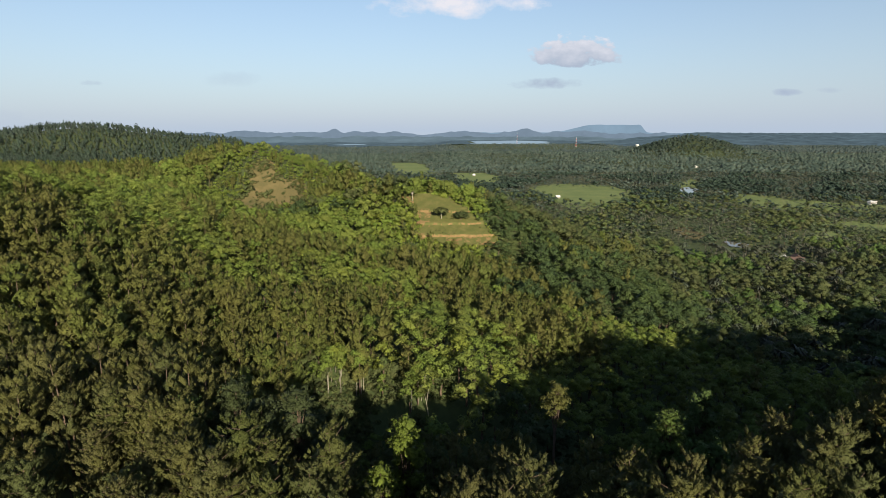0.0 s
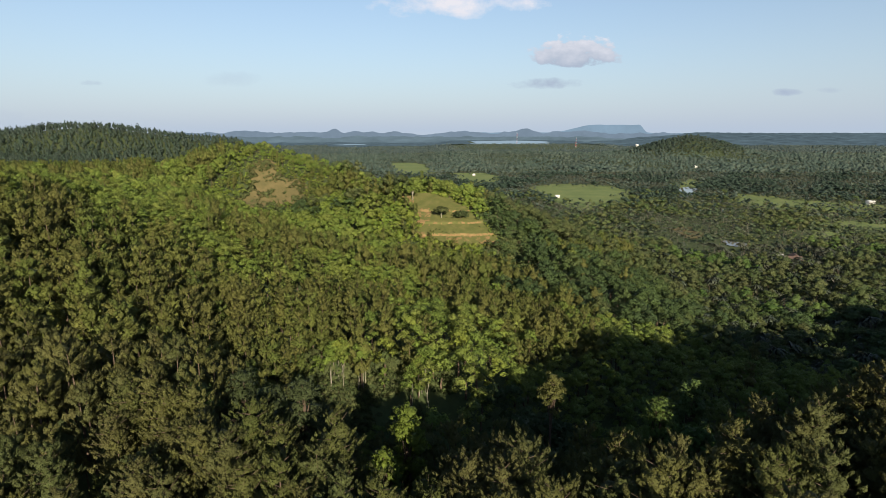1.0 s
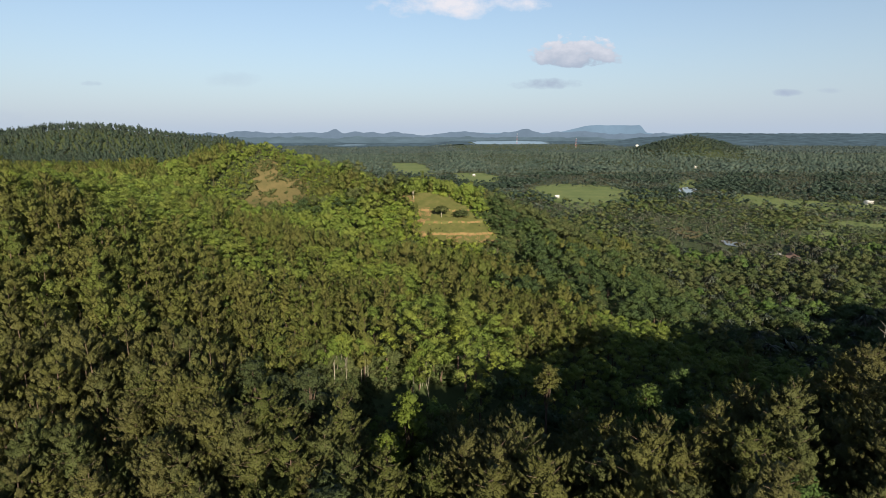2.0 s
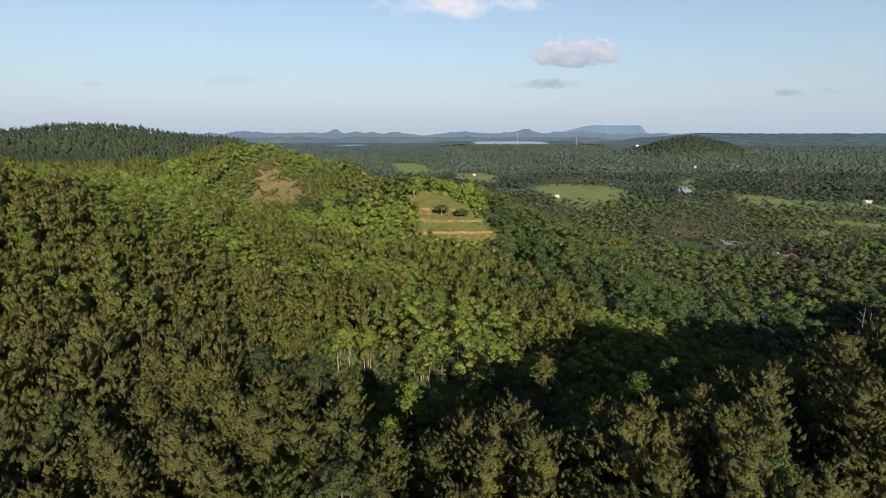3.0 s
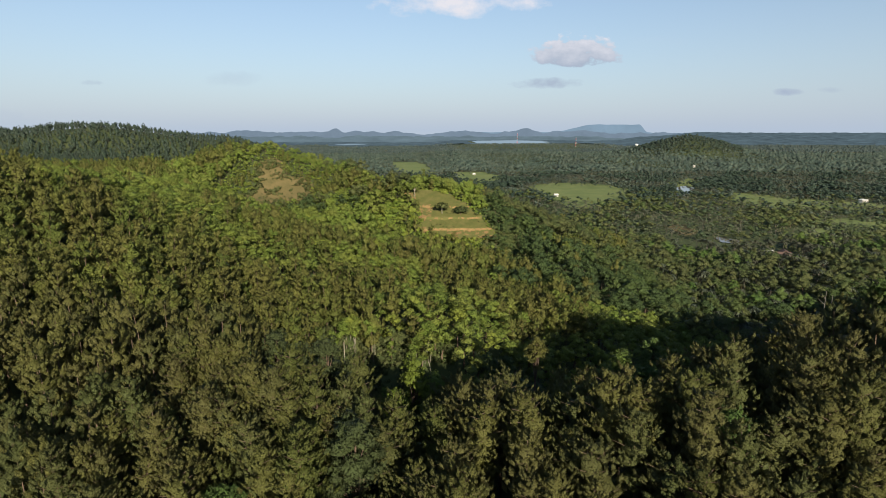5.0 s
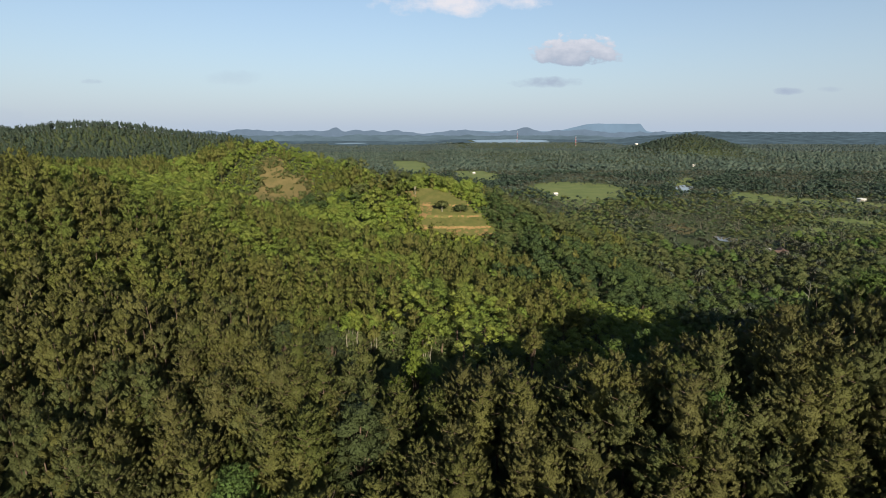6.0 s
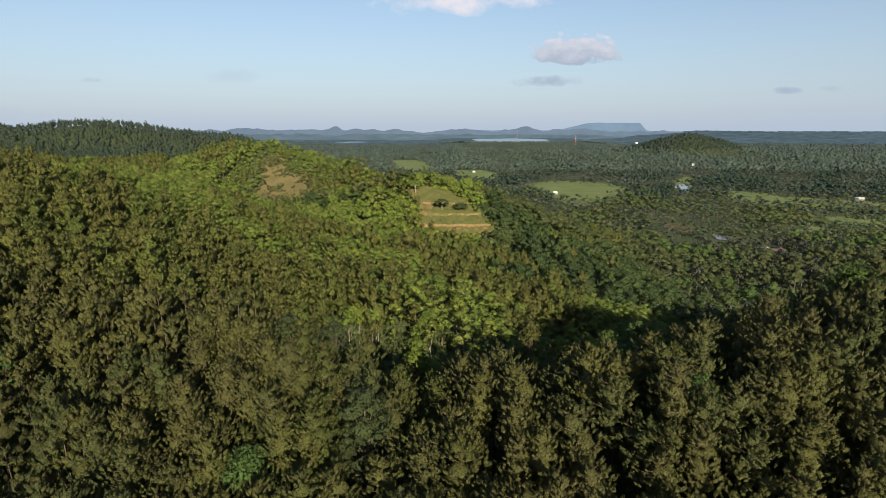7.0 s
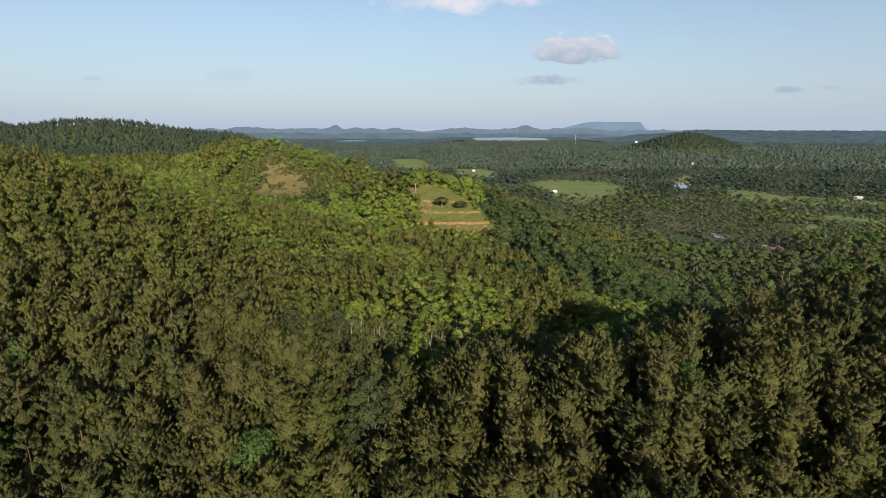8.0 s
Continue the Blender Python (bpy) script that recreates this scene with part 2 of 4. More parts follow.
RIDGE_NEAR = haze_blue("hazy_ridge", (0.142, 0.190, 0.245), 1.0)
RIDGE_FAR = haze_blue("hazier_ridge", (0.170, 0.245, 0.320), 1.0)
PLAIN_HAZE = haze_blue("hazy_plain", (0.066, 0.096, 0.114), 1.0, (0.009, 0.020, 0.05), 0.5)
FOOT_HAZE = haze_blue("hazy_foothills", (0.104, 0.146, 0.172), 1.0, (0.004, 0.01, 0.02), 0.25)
# the lake mirrors nothing: the pale sky reflection is put in as glow
LAKE = haze_blue("sky_glow_lake", (0.225, 0.300, 0.365), 1.0)
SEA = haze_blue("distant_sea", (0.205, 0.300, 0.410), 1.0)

# ------------------------------------------------------------ the lie of the land
# centre x, centre y, spread, height
NEAR_HILLS = [
    (0, -20, 55, 24.9), (70, 40, 40, 17.9), (-50, 20, 45, 12.3), (0, 42, 24, 9.7), (150, 20, 60, 68.9), (45, 95, 32, -10.5),
    (10, 110, 40, -3.3), (-60, 100, 45, 17.3), (-130, 140, 60, 50.4), (-30, 190, 50, 17.8), (40, 190, 50, 12.4), (-110, 50, 45, 24.0),
    (40, 140, 30, 17.2), (15, 75, 20, 5.1), (70, 62, 22, 17.5), (20, -70, 60, 20.4), (-28, 58, 22, 13.6), (25, 40, 22, 12.5),
    # the hill at (270, 60) is out of view, added to shade the valley
    (52, 52, 22, 9.8), (-19, 100, 20, 7.4), (270, 60, 65, 92.0),
]
FAR_HILLS = [
    (-10, 300, 38, 18.6), (-5, 335, 40, 22.0), (-70, 390, 60, 15.9), (-165, 470, 80, 19.7), (-110, 280, 70, 14.3), (-230, 260, 110, 50.6),
    (-330, 420, 130, 30.0), (-300, 640, 130, 23.5), (-450, 760, 150, 19.5), (-640, 800, 150, -7.2), (-330, 830, 110, 42.5),
]
RIDGES = [
    (60, 260, 40, 19.3), (60, 370, 50, 28.6), (-165, 478, 42, 27.4), (-110, 440, 36, 20.1), (-60, 402, 34, 19.9), (-115, 372, 30, -9.0),
    (-520, 820, 80, 54.0), (-700, 820, 90, 44.8), (-800, 800, 150, 57.5), (-600, 500, 160, 58.7), (-90, 600, 90, 16.0),
    (-430, 805, 55, 10.7), (-350, 805, 55, 6.5), (-285, 805, 45, 14.9),
    (905, 2100, 110, 50.0), (880, 2110, 210, 24.0),
]

SPURS = [
    (-45, 90, 26, 2.7), (-20, 78, 20, 2.6), (-22, 105, 20, -2.3), (-18, 90, 14, -8.5), (-30, 140, 28, 1.1), (0, 100, 16, 12.0),
    # the dip at (205, 55) is unseen and trims that hill's shadow
    (10, 120, 18, 6.2), (205, 55, 36, -20.0), (-5, 125, 22, 8.9), (20, 72, 18, 3.2), (35, 62, 16, -1.3), (30, 140, 24, -2.6), (5, 160, 28, 3.4),
    (25, 100, 20, 6.3), (55, 135, 26, 2.7), (90, 170, 28, 6.4), (25, 185, 28, -3.0), (-25, 185, 30, 1.3), (0, 215, 26, 2.6),
    (0, 80, 16, -2.1),
]


def smooth(a, b, v):
    s = np.clip((v - a) / (b - a), 0, 1)
    return s * s * (3 - 2 * s)


def terrace_plane(x, y):
    return 46 + 0.50 * (y - 266)


def land(x, y):
    """Height of the ground."""
    x, y = np.asarray(x, float), np.asarray(y, float)
    z = np.zeros(np.broadcast(x, y).shape)
    for cx, cy, s, h in NEAR_HILLS + FAR_HILLS + RIDGES + SPURS:
        z = z + h * np.exp(-((x - cx) ** 2 + (y - cy) ** 2) / (2 * s * s))
    r = np.hypot(x, y)
    z = z + 1.2 * np.sin(x / 23 + 1.0) * np.sin(y / 19) * smooth(400, 100, r)
    wide = np.sin(x / 310 + 0.7) * np.sin(y / 270 + x / 900) + 0.5 * np.sin(x / 140 + y / 170)
    z = z + (4 + 7 * smooth(3000, 2300, y)) * np.clip(wide, 0, 2) * smooth(1250, 1700, y)
    z = np.maximum(z, -3 + 0 * z)
    z = z + 70 * smooth(3300, 4980, y) * smooth(900, 2200, x)
    basin = np.clip(1.6 - np.hypot((x - 480) / 420, (y - 3900) / 800), 0, 1)
    z = np.where(basin > 0, z + (21 - z) * smooth(0, 0.6, basin), z)
    w = smooth(42, 20, np.hypot((x - 4) * 0.9, y - 283))
    z = z + (terrace_plane(x, y) - 1.0 - z) * w
    for poly in FIELDS + PONDS:
        cx, cy = np.mean(poly, axis=0)
        reach = max(math.hypot(px - cx, py - cy) for px, py in poly)
        d = np.hypot(x - cx, y - cy)
        z = np.where(d < reach * 1.5, z + (0.0 - z) * smooth(reach * 1.5, reach, d), z)
    return z


FIELDS = [
    [(167, 1041), (231, 1074), (314, 1030), (308, 915), (246, 767), (183, 715), (158, 787), (152, 921)],
    [(-167, 1796), (-78, 1796), (-19, 1405), (-48, 1250), (-113, 1365)],
    [(21, 1346), (89, 1364), (127, 1242), (101, 1058), (38, 1071)],
    [(459, 901), (522, 847), (564, 787), (595, 757), (595, 722), (530, 690), (470, 700), (440, 722), (418, 750), (400, 790)],
    [(469, 1135), (520, 1188), (499, 1089), (430, 969), (392, 959)],
    [(409, 618), (495, 626), (491, 582), (408, 514), (350, 489), (342, 524)],
    [(232, 572), (267, 579), (255, 547), (222, 527)],
]
PONDS = [
    [(414, 999), (445, 1020), (432, 951), (378, 860), (361, 860)],
    [(254, 510), (265, 513), (270, 502), (269, 488), (262, 480), (255, 484)],
]
CLEARING = [(-13, 272), (-13.5, 285), (-18, 295), (-22, 303), (-18, 308), (-10, 309), (3, 304), (13, 293), (22, 281), (29, 265), (12, 265), (-4, 268.5)]
BARE = [(-134, 432), (-122, 418), (-115, 404), (-101, 398), (-92, 378), (-93, 364), (-109, 357), (-128, 352), (-138, 374), (-134, 394), (-141, 410), (-139, 426)]


def inside(poly, x, y):
    hit = np.zeros(np.shape(x), bool)
    for (ax, ay), (bx, by) in zip(poly, poly[1:] + poly[:1]):
        cross = (ay > y) != (by > y)
        at = ax + (y - ay) * (bx - ax) / ((by - ay) if by != ay else 1e-9)
        hit ^= cross & (x < at)
    return hit


def mesh_of(name, verts, faces, mats, smooth_shade=False):
    me = bpy.data.meshes.new(name)
    me.from_pydata([tuple(v) for v in verts], [], [tuple(f) for f in faces])
    for m in mats if isinstance(mats, (list, tuple)) else [mats]:
        me.materials.append(m)
    if smooth_shade:
        me.polygons.foreach_set("use_smooth", [True] * len(me.polygons))
    me.update()
    return me


def grid_faces(nr, nc, wrap=False):
    f = []
    for i in range(nr - 1):
        for j in range(nc if wrap else nc - 1):
            k = (j + 1) % nc
            f.append((i * nc + j, i * nc + k, (i + 1) * nc + k, (i + 1) * nc + j))
    return f


def build_ground():
    radii = np.concatenate([[2.0], np.geomspace(6, 6400, 150)])
    turns = np.linspace(0, 2 * math.pi, 260, endpoint=False)
    rr, aa = np.meshgrid(radii, turns, indexing="ij")
    x, y = rr * np.cos(aa), rr * np.sin(aa)
    z = land(x, y)
    verts = np.stack([x, y, z], -1).reshape(-1, 3)
    faces = [tuple(range(260))] + grid_faces(len(radii), 260, True)
    tagged(new("ground", mesh_of("ground", verts, faces, SOIL, True)), "dark leaf-littered soil of wooded hills and a wide plain", "ground", kind="structure")


build_ground()


def sheet(name, poly, mat, lift, label, category, flat=None, step=8.0, ragged=0.0):
    """A patch of land cover that follows the ground, with a ragged outline."""
    p = np.array(poly, float)
    (x0, y0), (x1, y1) = p.min(0) - ragged, p.max(0) + ragged
    xs, ys = np.arange(x0, x1 + step, step), np.arange(y0, y1 + step, step)
    yy, xx = np.meshgrid(ys, xs, indexing="ij")
    wob = ragged * np.sin(xx / (ragged * 2.2 + 1) + 1.3 * np.sin(yy / (ragged * 3.1 + 1)))
    keep = inside(poly, xx + wob, yy + ragged * np.sin(yy / (ragged * 2.7 + 1) + xx / (ragged * 4 + 1)))
    zz = land(xx, yy) + lift if flat is None else np.full(xx.shape, flat)
    used, faces = {}, []
    for quad in grid_faces(len(ys), len(xs)):
        if sum(bool(keep.flat[q]) for q in quad) >= 2:
            faces.append(tuple(used.setdefault(q, len(used)) for q in quad))
    verts = np.stack([xx, yy, zz], -1).reshape(-1, 3)
    ob = new(name, mesh_of(name, [verts[q] for q in used], faces, mat, True))
    return tagged(ob, label, category, kind="structure")


for i, poly in enumerate(FIELDS):
    sheet("paddy_field", poly, PADDY if i != 6 else DRY_SLOPE, 0.5,
          "flat green rice field between palm groves" if i != 6 else "bare tan bank beside a brown pond", "field" if i != 6 else "bank", ragged=9, step=4)
for poly in PONDS:
    sheet("pond", poly, POND, 0, "still brown pond that mirrors the pale sky", "pond", flat=0.55, ragged=2, step=2.5)
LAKE_SHORE = [(180, 3420), (420, 3330), (600, 3360), (690, 3800), (720, 4200), (520, 4420), (230, 4250)]
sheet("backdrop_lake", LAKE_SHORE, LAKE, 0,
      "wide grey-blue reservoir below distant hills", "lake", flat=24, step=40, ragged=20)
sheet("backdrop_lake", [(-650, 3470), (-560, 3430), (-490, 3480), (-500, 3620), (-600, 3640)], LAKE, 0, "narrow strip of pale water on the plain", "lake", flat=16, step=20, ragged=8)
sheet("dry_slope", BARE, DRY_SLOPE, 0.7, "bare brown hillside of dry grass and low scrub", "slope", ragged=2.5, step=1.2)


def terrace_height(x, y):
    z = 46 + 0.43 * (y - 266)
    for y0, lean, rise in ((273.0, 0.01, 1.0), (281.5, 0.02, 0.8), (291.0, -0.03, 0.8)):
        edge = y0 + lean * x + 0.25 * np.sin(x * 0.5 + y0) + 0.12 * np.sin(x * 2.3)
        z = z + rise * smooth(edge - 0.16, edge + 0.16, y)
    return z + 0.10 * np.sin(x * 0.9 + 2.0 * np.sin(y * 0.31)) * np.sin(y * 0.7 + 1.6 * np.sin(x * 0.43))


def build_clearing():
    ys = np.arange(260, 308, 0.3)
    xs = np.arange(-26, 34, 0.45)
    yy, xx = np.meshgrid(ys, xs, indexing="ij")
    zz = terrace_height(xx, yy)
    keep = inside(CLEARING, xx + 0.8 * np.sin(yy * 1.1), yy + 0.8 * np.sin(xx * 0.9))
    verts = np.stack([xx, yy, zz], -1).reshape(-1, 3)
    used, faces, kinds = {}, [], []
    for a, b, c, d in grid_faces(len(ys), len(xs)):
        if keep.flat[a] and keep.flat[c]:
            for q in (a, b, c, d):
                used.setdefault(q, len(used))
            faces.append(tuple(used[q] for q in (a, b, c, d)))
            steep = (verts[d][2] - verts[a][2]) / 0.3
            x, y = verts[a][0], verts[a][1]
            slip = noise.noise((x * 0.30, y * 0.42, 3.0)) + 0.5 * noise.noise((x * 1.1, y * 1.3, 8.0))
            slump = x > 1 and 266.8 < y < 272.7 and slip > 0.14
            bank = (-14.5 < x < -7 and 279.5 < y < 291 and slip > 0.1) or (x < -16 and y > 298 and slip > 0.0) or (-12 < x < -4 and 288 < y < 293 and slip > 0.0) or (x < -8 and y < 274.5 and slip > -0.1)
            cut = steep > 1.2 and slip > (-0.3 if y < 277 else -0.12 if x > 0 and y < 286 else 0.02)
            kinds.append(1 if slump or bank or cut else 0)
    me = mesh_of("terraced_clearing", [verts[q] for q in used], faces, [GRASS, EARTH], True)
    me.polygons.foreach_set("material_index", kinds)
    tagged(new("terraced_clearing", me), "grassed hilltop clearing cut into terraces of orange earth", "terrace", kind="structure")


build_clearing()


def ridge(name, label, mat, x0, x1, y, base, profile, depth=160):
    """A far range of hills, with a front slope and a back slope."""
    xs = np.linspace(x0, x1, 260)
    top = np.array([profile(x) for x in xs])
    rows = []
    for k, lift in ((-1.0, 0.0), (-0.6, 0.45), (-0.25, 0.85), (0.0, 1.0), (0.4, 0.6), (1.0, 0.0)):
        rough = np.array([noise.noise((x / 70, k * 3, y / 100)) for x in xs]) * 5 * (1 if 0 < lift < 1 else 0.2)
        rows.append(np.stack([xs, np.full(len(xs), y + k * depth), base + np.maximum(0, top - base) * lift + rough], -1))
    ob = new(name, mesh_of(name, np.concatenate(rows), grid_faces(len(rows), len(xs)), mat, True))
    return tagged(ob, label, "hills", kind="structure")


def bump(x, c, w, h):
    return h * math.exp(-((x - c) / w) ** 2)


def mesa_line(x):
    flat = 62 * (smooth(900, 1270, np.float64(x)) - smooth(1640, 1720, np.float64(x)))
    return 84 + float(flat) + 4 * noise.noise((x / 90, 3, 1)) - float(24 * smooth(1700, 1900, np.float64(x)))


def range_line(x):
    z = 82 + 24 * noise.noise((x / 330, 0, 0)) + 15 * noise.noise((x / 110, 7, 0)) + 7 * noise.noise((x / 40, 2, 0))
    z += bump(x, -890, 42, 34) + bump(x, -800, 160, 14) + bump(x, 640, 90, 34) + bump(x, 520, 60, 10) + bump(x, -1600, 160, 20) + bump(x, 960, 200, 8)
    return z - 14 * float(smooth(1500, 2100, np.float64(x)))


def foot_line(x):
    z = 52 + 16 * noise.noise((x / 260, 5, 3)) + 9 * noise.noise((x / 80, 1, 6)) + 4 * noise.noise((x / 25, 9, 2))
    return z - 22 * float(smooth(900, 1700, np.float64(x)))


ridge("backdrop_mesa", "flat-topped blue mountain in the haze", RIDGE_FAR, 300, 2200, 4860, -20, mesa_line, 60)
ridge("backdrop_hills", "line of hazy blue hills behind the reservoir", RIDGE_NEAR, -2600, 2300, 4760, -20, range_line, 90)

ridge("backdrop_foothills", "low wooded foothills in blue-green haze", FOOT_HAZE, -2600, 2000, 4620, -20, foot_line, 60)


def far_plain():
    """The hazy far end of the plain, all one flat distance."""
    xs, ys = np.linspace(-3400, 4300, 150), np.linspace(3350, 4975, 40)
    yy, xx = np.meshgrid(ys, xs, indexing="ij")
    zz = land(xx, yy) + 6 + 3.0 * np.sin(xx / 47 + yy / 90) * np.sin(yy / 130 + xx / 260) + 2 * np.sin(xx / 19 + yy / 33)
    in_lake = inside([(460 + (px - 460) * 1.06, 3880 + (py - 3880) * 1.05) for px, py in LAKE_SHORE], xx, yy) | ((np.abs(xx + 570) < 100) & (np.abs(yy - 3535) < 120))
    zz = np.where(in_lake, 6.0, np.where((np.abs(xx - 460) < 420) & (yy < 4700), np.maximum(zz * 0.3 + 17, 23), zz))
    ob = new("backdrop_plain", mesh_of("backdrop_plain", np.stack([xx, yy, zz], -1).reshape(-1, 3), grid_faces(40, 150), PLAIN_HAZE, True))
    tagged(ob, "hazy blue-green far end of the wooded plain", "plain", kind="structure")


far_plain()
sea = new("backdrop_sea", mesh_of("backdrop_sea", [(1700, 4900, 60), (4600, 4900, 60), (4600, 4960, 76), (1700, 4960, 76)], [(0, 1, 2, 3)], SEA))
tagged(sea, "thin blue line of sea on the horizon", "sea", kind="structure")

# ------------------------------------------------------------ how trees are made


def unit(v):
    return v / np.maximum(np.linalg.norm(v, axis=-1, keepdims=True), 1e-9)


def sprays(centres, radii, count, size, rng, spread=0.55, stretch=1.5, squash=1.0, heart=None, axis=None, mass=0.6):
    """Leaf sprays: small three-cornered blades round each centre, facing outwards, never in order.
    Returns the blades and their shading normals, rounded over the spray and over the crown round heart."""
    centres = np.repeat(np.asarray(centres, float), count, axis=0)
    radii = np.repeat(np.asarray(radii, float), count)[:, None]
    n = len(centres)
    d = unit(rng.normal(size=(n, 3)) + np.array([0, 0, 0.25]))
    at = centres + d * radii * np.array([1, 1, squash]) * rng.uniform(0.65, 1.05, (n, 1))
    face = unit(d + spread * rng.normal(size=(n, 3)))
    face = np.where((face * d).sum(1, keepdims=True) < 0, -face, face)
    along = rng.normal(size=(n, 3))
    if axis is not None:  # blades that point along their twig
        along = np.repeat(np.asarray(axis, float), count, axis=0) + 0.35 * along
    side = unit(along - face * (along * face).sum(1, keepdims=True))
    up = np.cross(face, side)
    s = size * rng.uniform(0.7, 1.35, (n, 1))
    a = at + side * s * stretch
    b = at - side * s * 0.7 + up * s * rng.uniform(0.5, 0.9, (n, 1))
    c = at - side * s * 0.7 - up * s * rng.uniform(0.5, 0.9, (n, 1))
    tris = np.stack([a, b, c], 1)
    normals = unit(tris - centres[:, None]) * 1.1 + face[:, None] * 0.12
    if heart is not None:
        outward = heart(tris) if callable(heart) else unit(tris - np.asarray(heart, float))
        normals = normals + mass * outward
    return tris, unit(normals)


def needles(centres, ways, radii, count, long, rng, heart, wide=0.2):
    """Bunches of narrow blades that stand off each finger along its way."""
    c, w = np.repeat(np.asarray(centres, float), count, axis=0), np.repeat(np.asarray(ways, float), count, axis=0)
    r = np.repeat(np.asarray(radii, float), count)[:, None]
    n = len(c)
    d = rng.normal(size=(n, 3))
    d = unit(d - w * (d * w).sum(1, keepdims=True))
    foot = c + w * r * long * rng.uniform(-0.9, 0.75, (n, 1)) + d * r * 0.25
    way = unit(d * rng.uniform(0.5, 1.0, (n, 1)) + w * rng.uniform(0.4, 1.0, (n, 1)))
    across = unit(np.cross(way, rng.normal(size=(n, 3)))) * r * wide * rng.uniform(0.7, 1.3, (n, 1))
    tris = np.stack([foot - across, foot + across, foot + way * r * rng.uniform(0.9, 1.4, (n, 1))], 1)
    rounded = np.repeat((d + 0.35 * w)[:, None], 3, axis=1) * 0.8 + 0.7 * heart(tris)
    return tris, unit(rounded)


def split_ball():
    """Directions and faces of an eight-sided ball, and of the same ball split once more."""
    d = [Vector(v) for v in ((1, 0, 0), (0, 1, 0), (-1, 0, 0), (0, -1, 0), (0, 0, 1), (0, 0, -1))]
    f = [(0, 1, 4), (1, 2, 4), (2, 3, 4), (3, 0, 4), (1, 0, 5), (2, 1, 5), (3, 2, 5), (0, 3, 5)]
    coarse = (np.array(d), np.array(f))
    mids, fine = {}, []
    for a, b, c in f:
        m = []
        for p, q in ((a, b), (b, c), (c, a)):
            key = (min(p, q), max(p, q))
            if key not in mids:
                mids[key] = len(d)
                d.append((d[p] + d[q]).normalized())
            m.append(mids[key])
        fine += [(a, m[0], m[2]), (b, m[1], m[0]), (c, m[2], m[1]), tuple(m)]
    return coarse, (np.array(d), np.array(fine))


BALLS = split_ball()


def core(mid, girth, rng, squash=0.7, heart=None, fine=False, uneven=0.2, lean=None):
    """The dense leafy heart of a bough: a small uneven lump."""
    d, f = BALLS[1 if fine else 0]
    a = rng.uniform(0, 6.28)
    d = np.column_stack([d[:, 0] * math.cos(a) - d[:, 1] * math.sin(a), d[:, 0] * math.sin(a) + d[:, 1] * math.cos(a), d[:, 2]])
    off = d * girth * rng.uniform(1 - uneven, 1 + uneven, (len(d), 1)) * np.array([1, 1, squash])
    if lean is not None:
        off[:, :2] += np.outer(off[:, 2], np.asarray(lean)[:2])
    tris, n = (np.asarray(mid) + off)[f], d[f]
    if heart is not None:
        n = unit(n * 0.9 + (heart(tris) if callable(heart) else unit(tris - np.asarray(heart, float))))
    return tris, n


def joined(*pairs):
    return np.concatenate([p[0] for p in pairs]), np.concatenate([p[1] for p in pairs])


def flat_normals(tris):
    return np.repeat(unit(np.cross(tris[:, 1] - tris[:, 0], tris[:, 2] - tris[:, 0]))[:, None], 3, axis=1)


def stem(points, radii, sides):
    """A tapered round stem along points."""
    points, rings = np.asarray(points, float), []
    for i, (p, r) in enumerate(zip(points, radii)):
        way = unit(points[min(i + 1, len(points) - 1)] - points[max(i - 1, 0)])
        s = unit(np.cross(way, np.array([0.31, 0.83, 0.2]) if abs(way[2]) > 0.5 else np.array([0, 0, 1.0])))
        q = np.cross(way, s)
        a = np.arange(sides) / sides * 2 * math.pi
        rings.append(p + r * (np.cos(a)[:, None] * s + np.sin(a)[:, None] * q))
    tris = []
    for lo, hi in zip(rings, rings[1:]):
        for j in range(sides):
            k = (j + 1) % sides
            tris.append((lo[j], lo[k], hi[k]))
            tris.append((lo[j], hi[k], hi[j]))
    return np.array(tris)


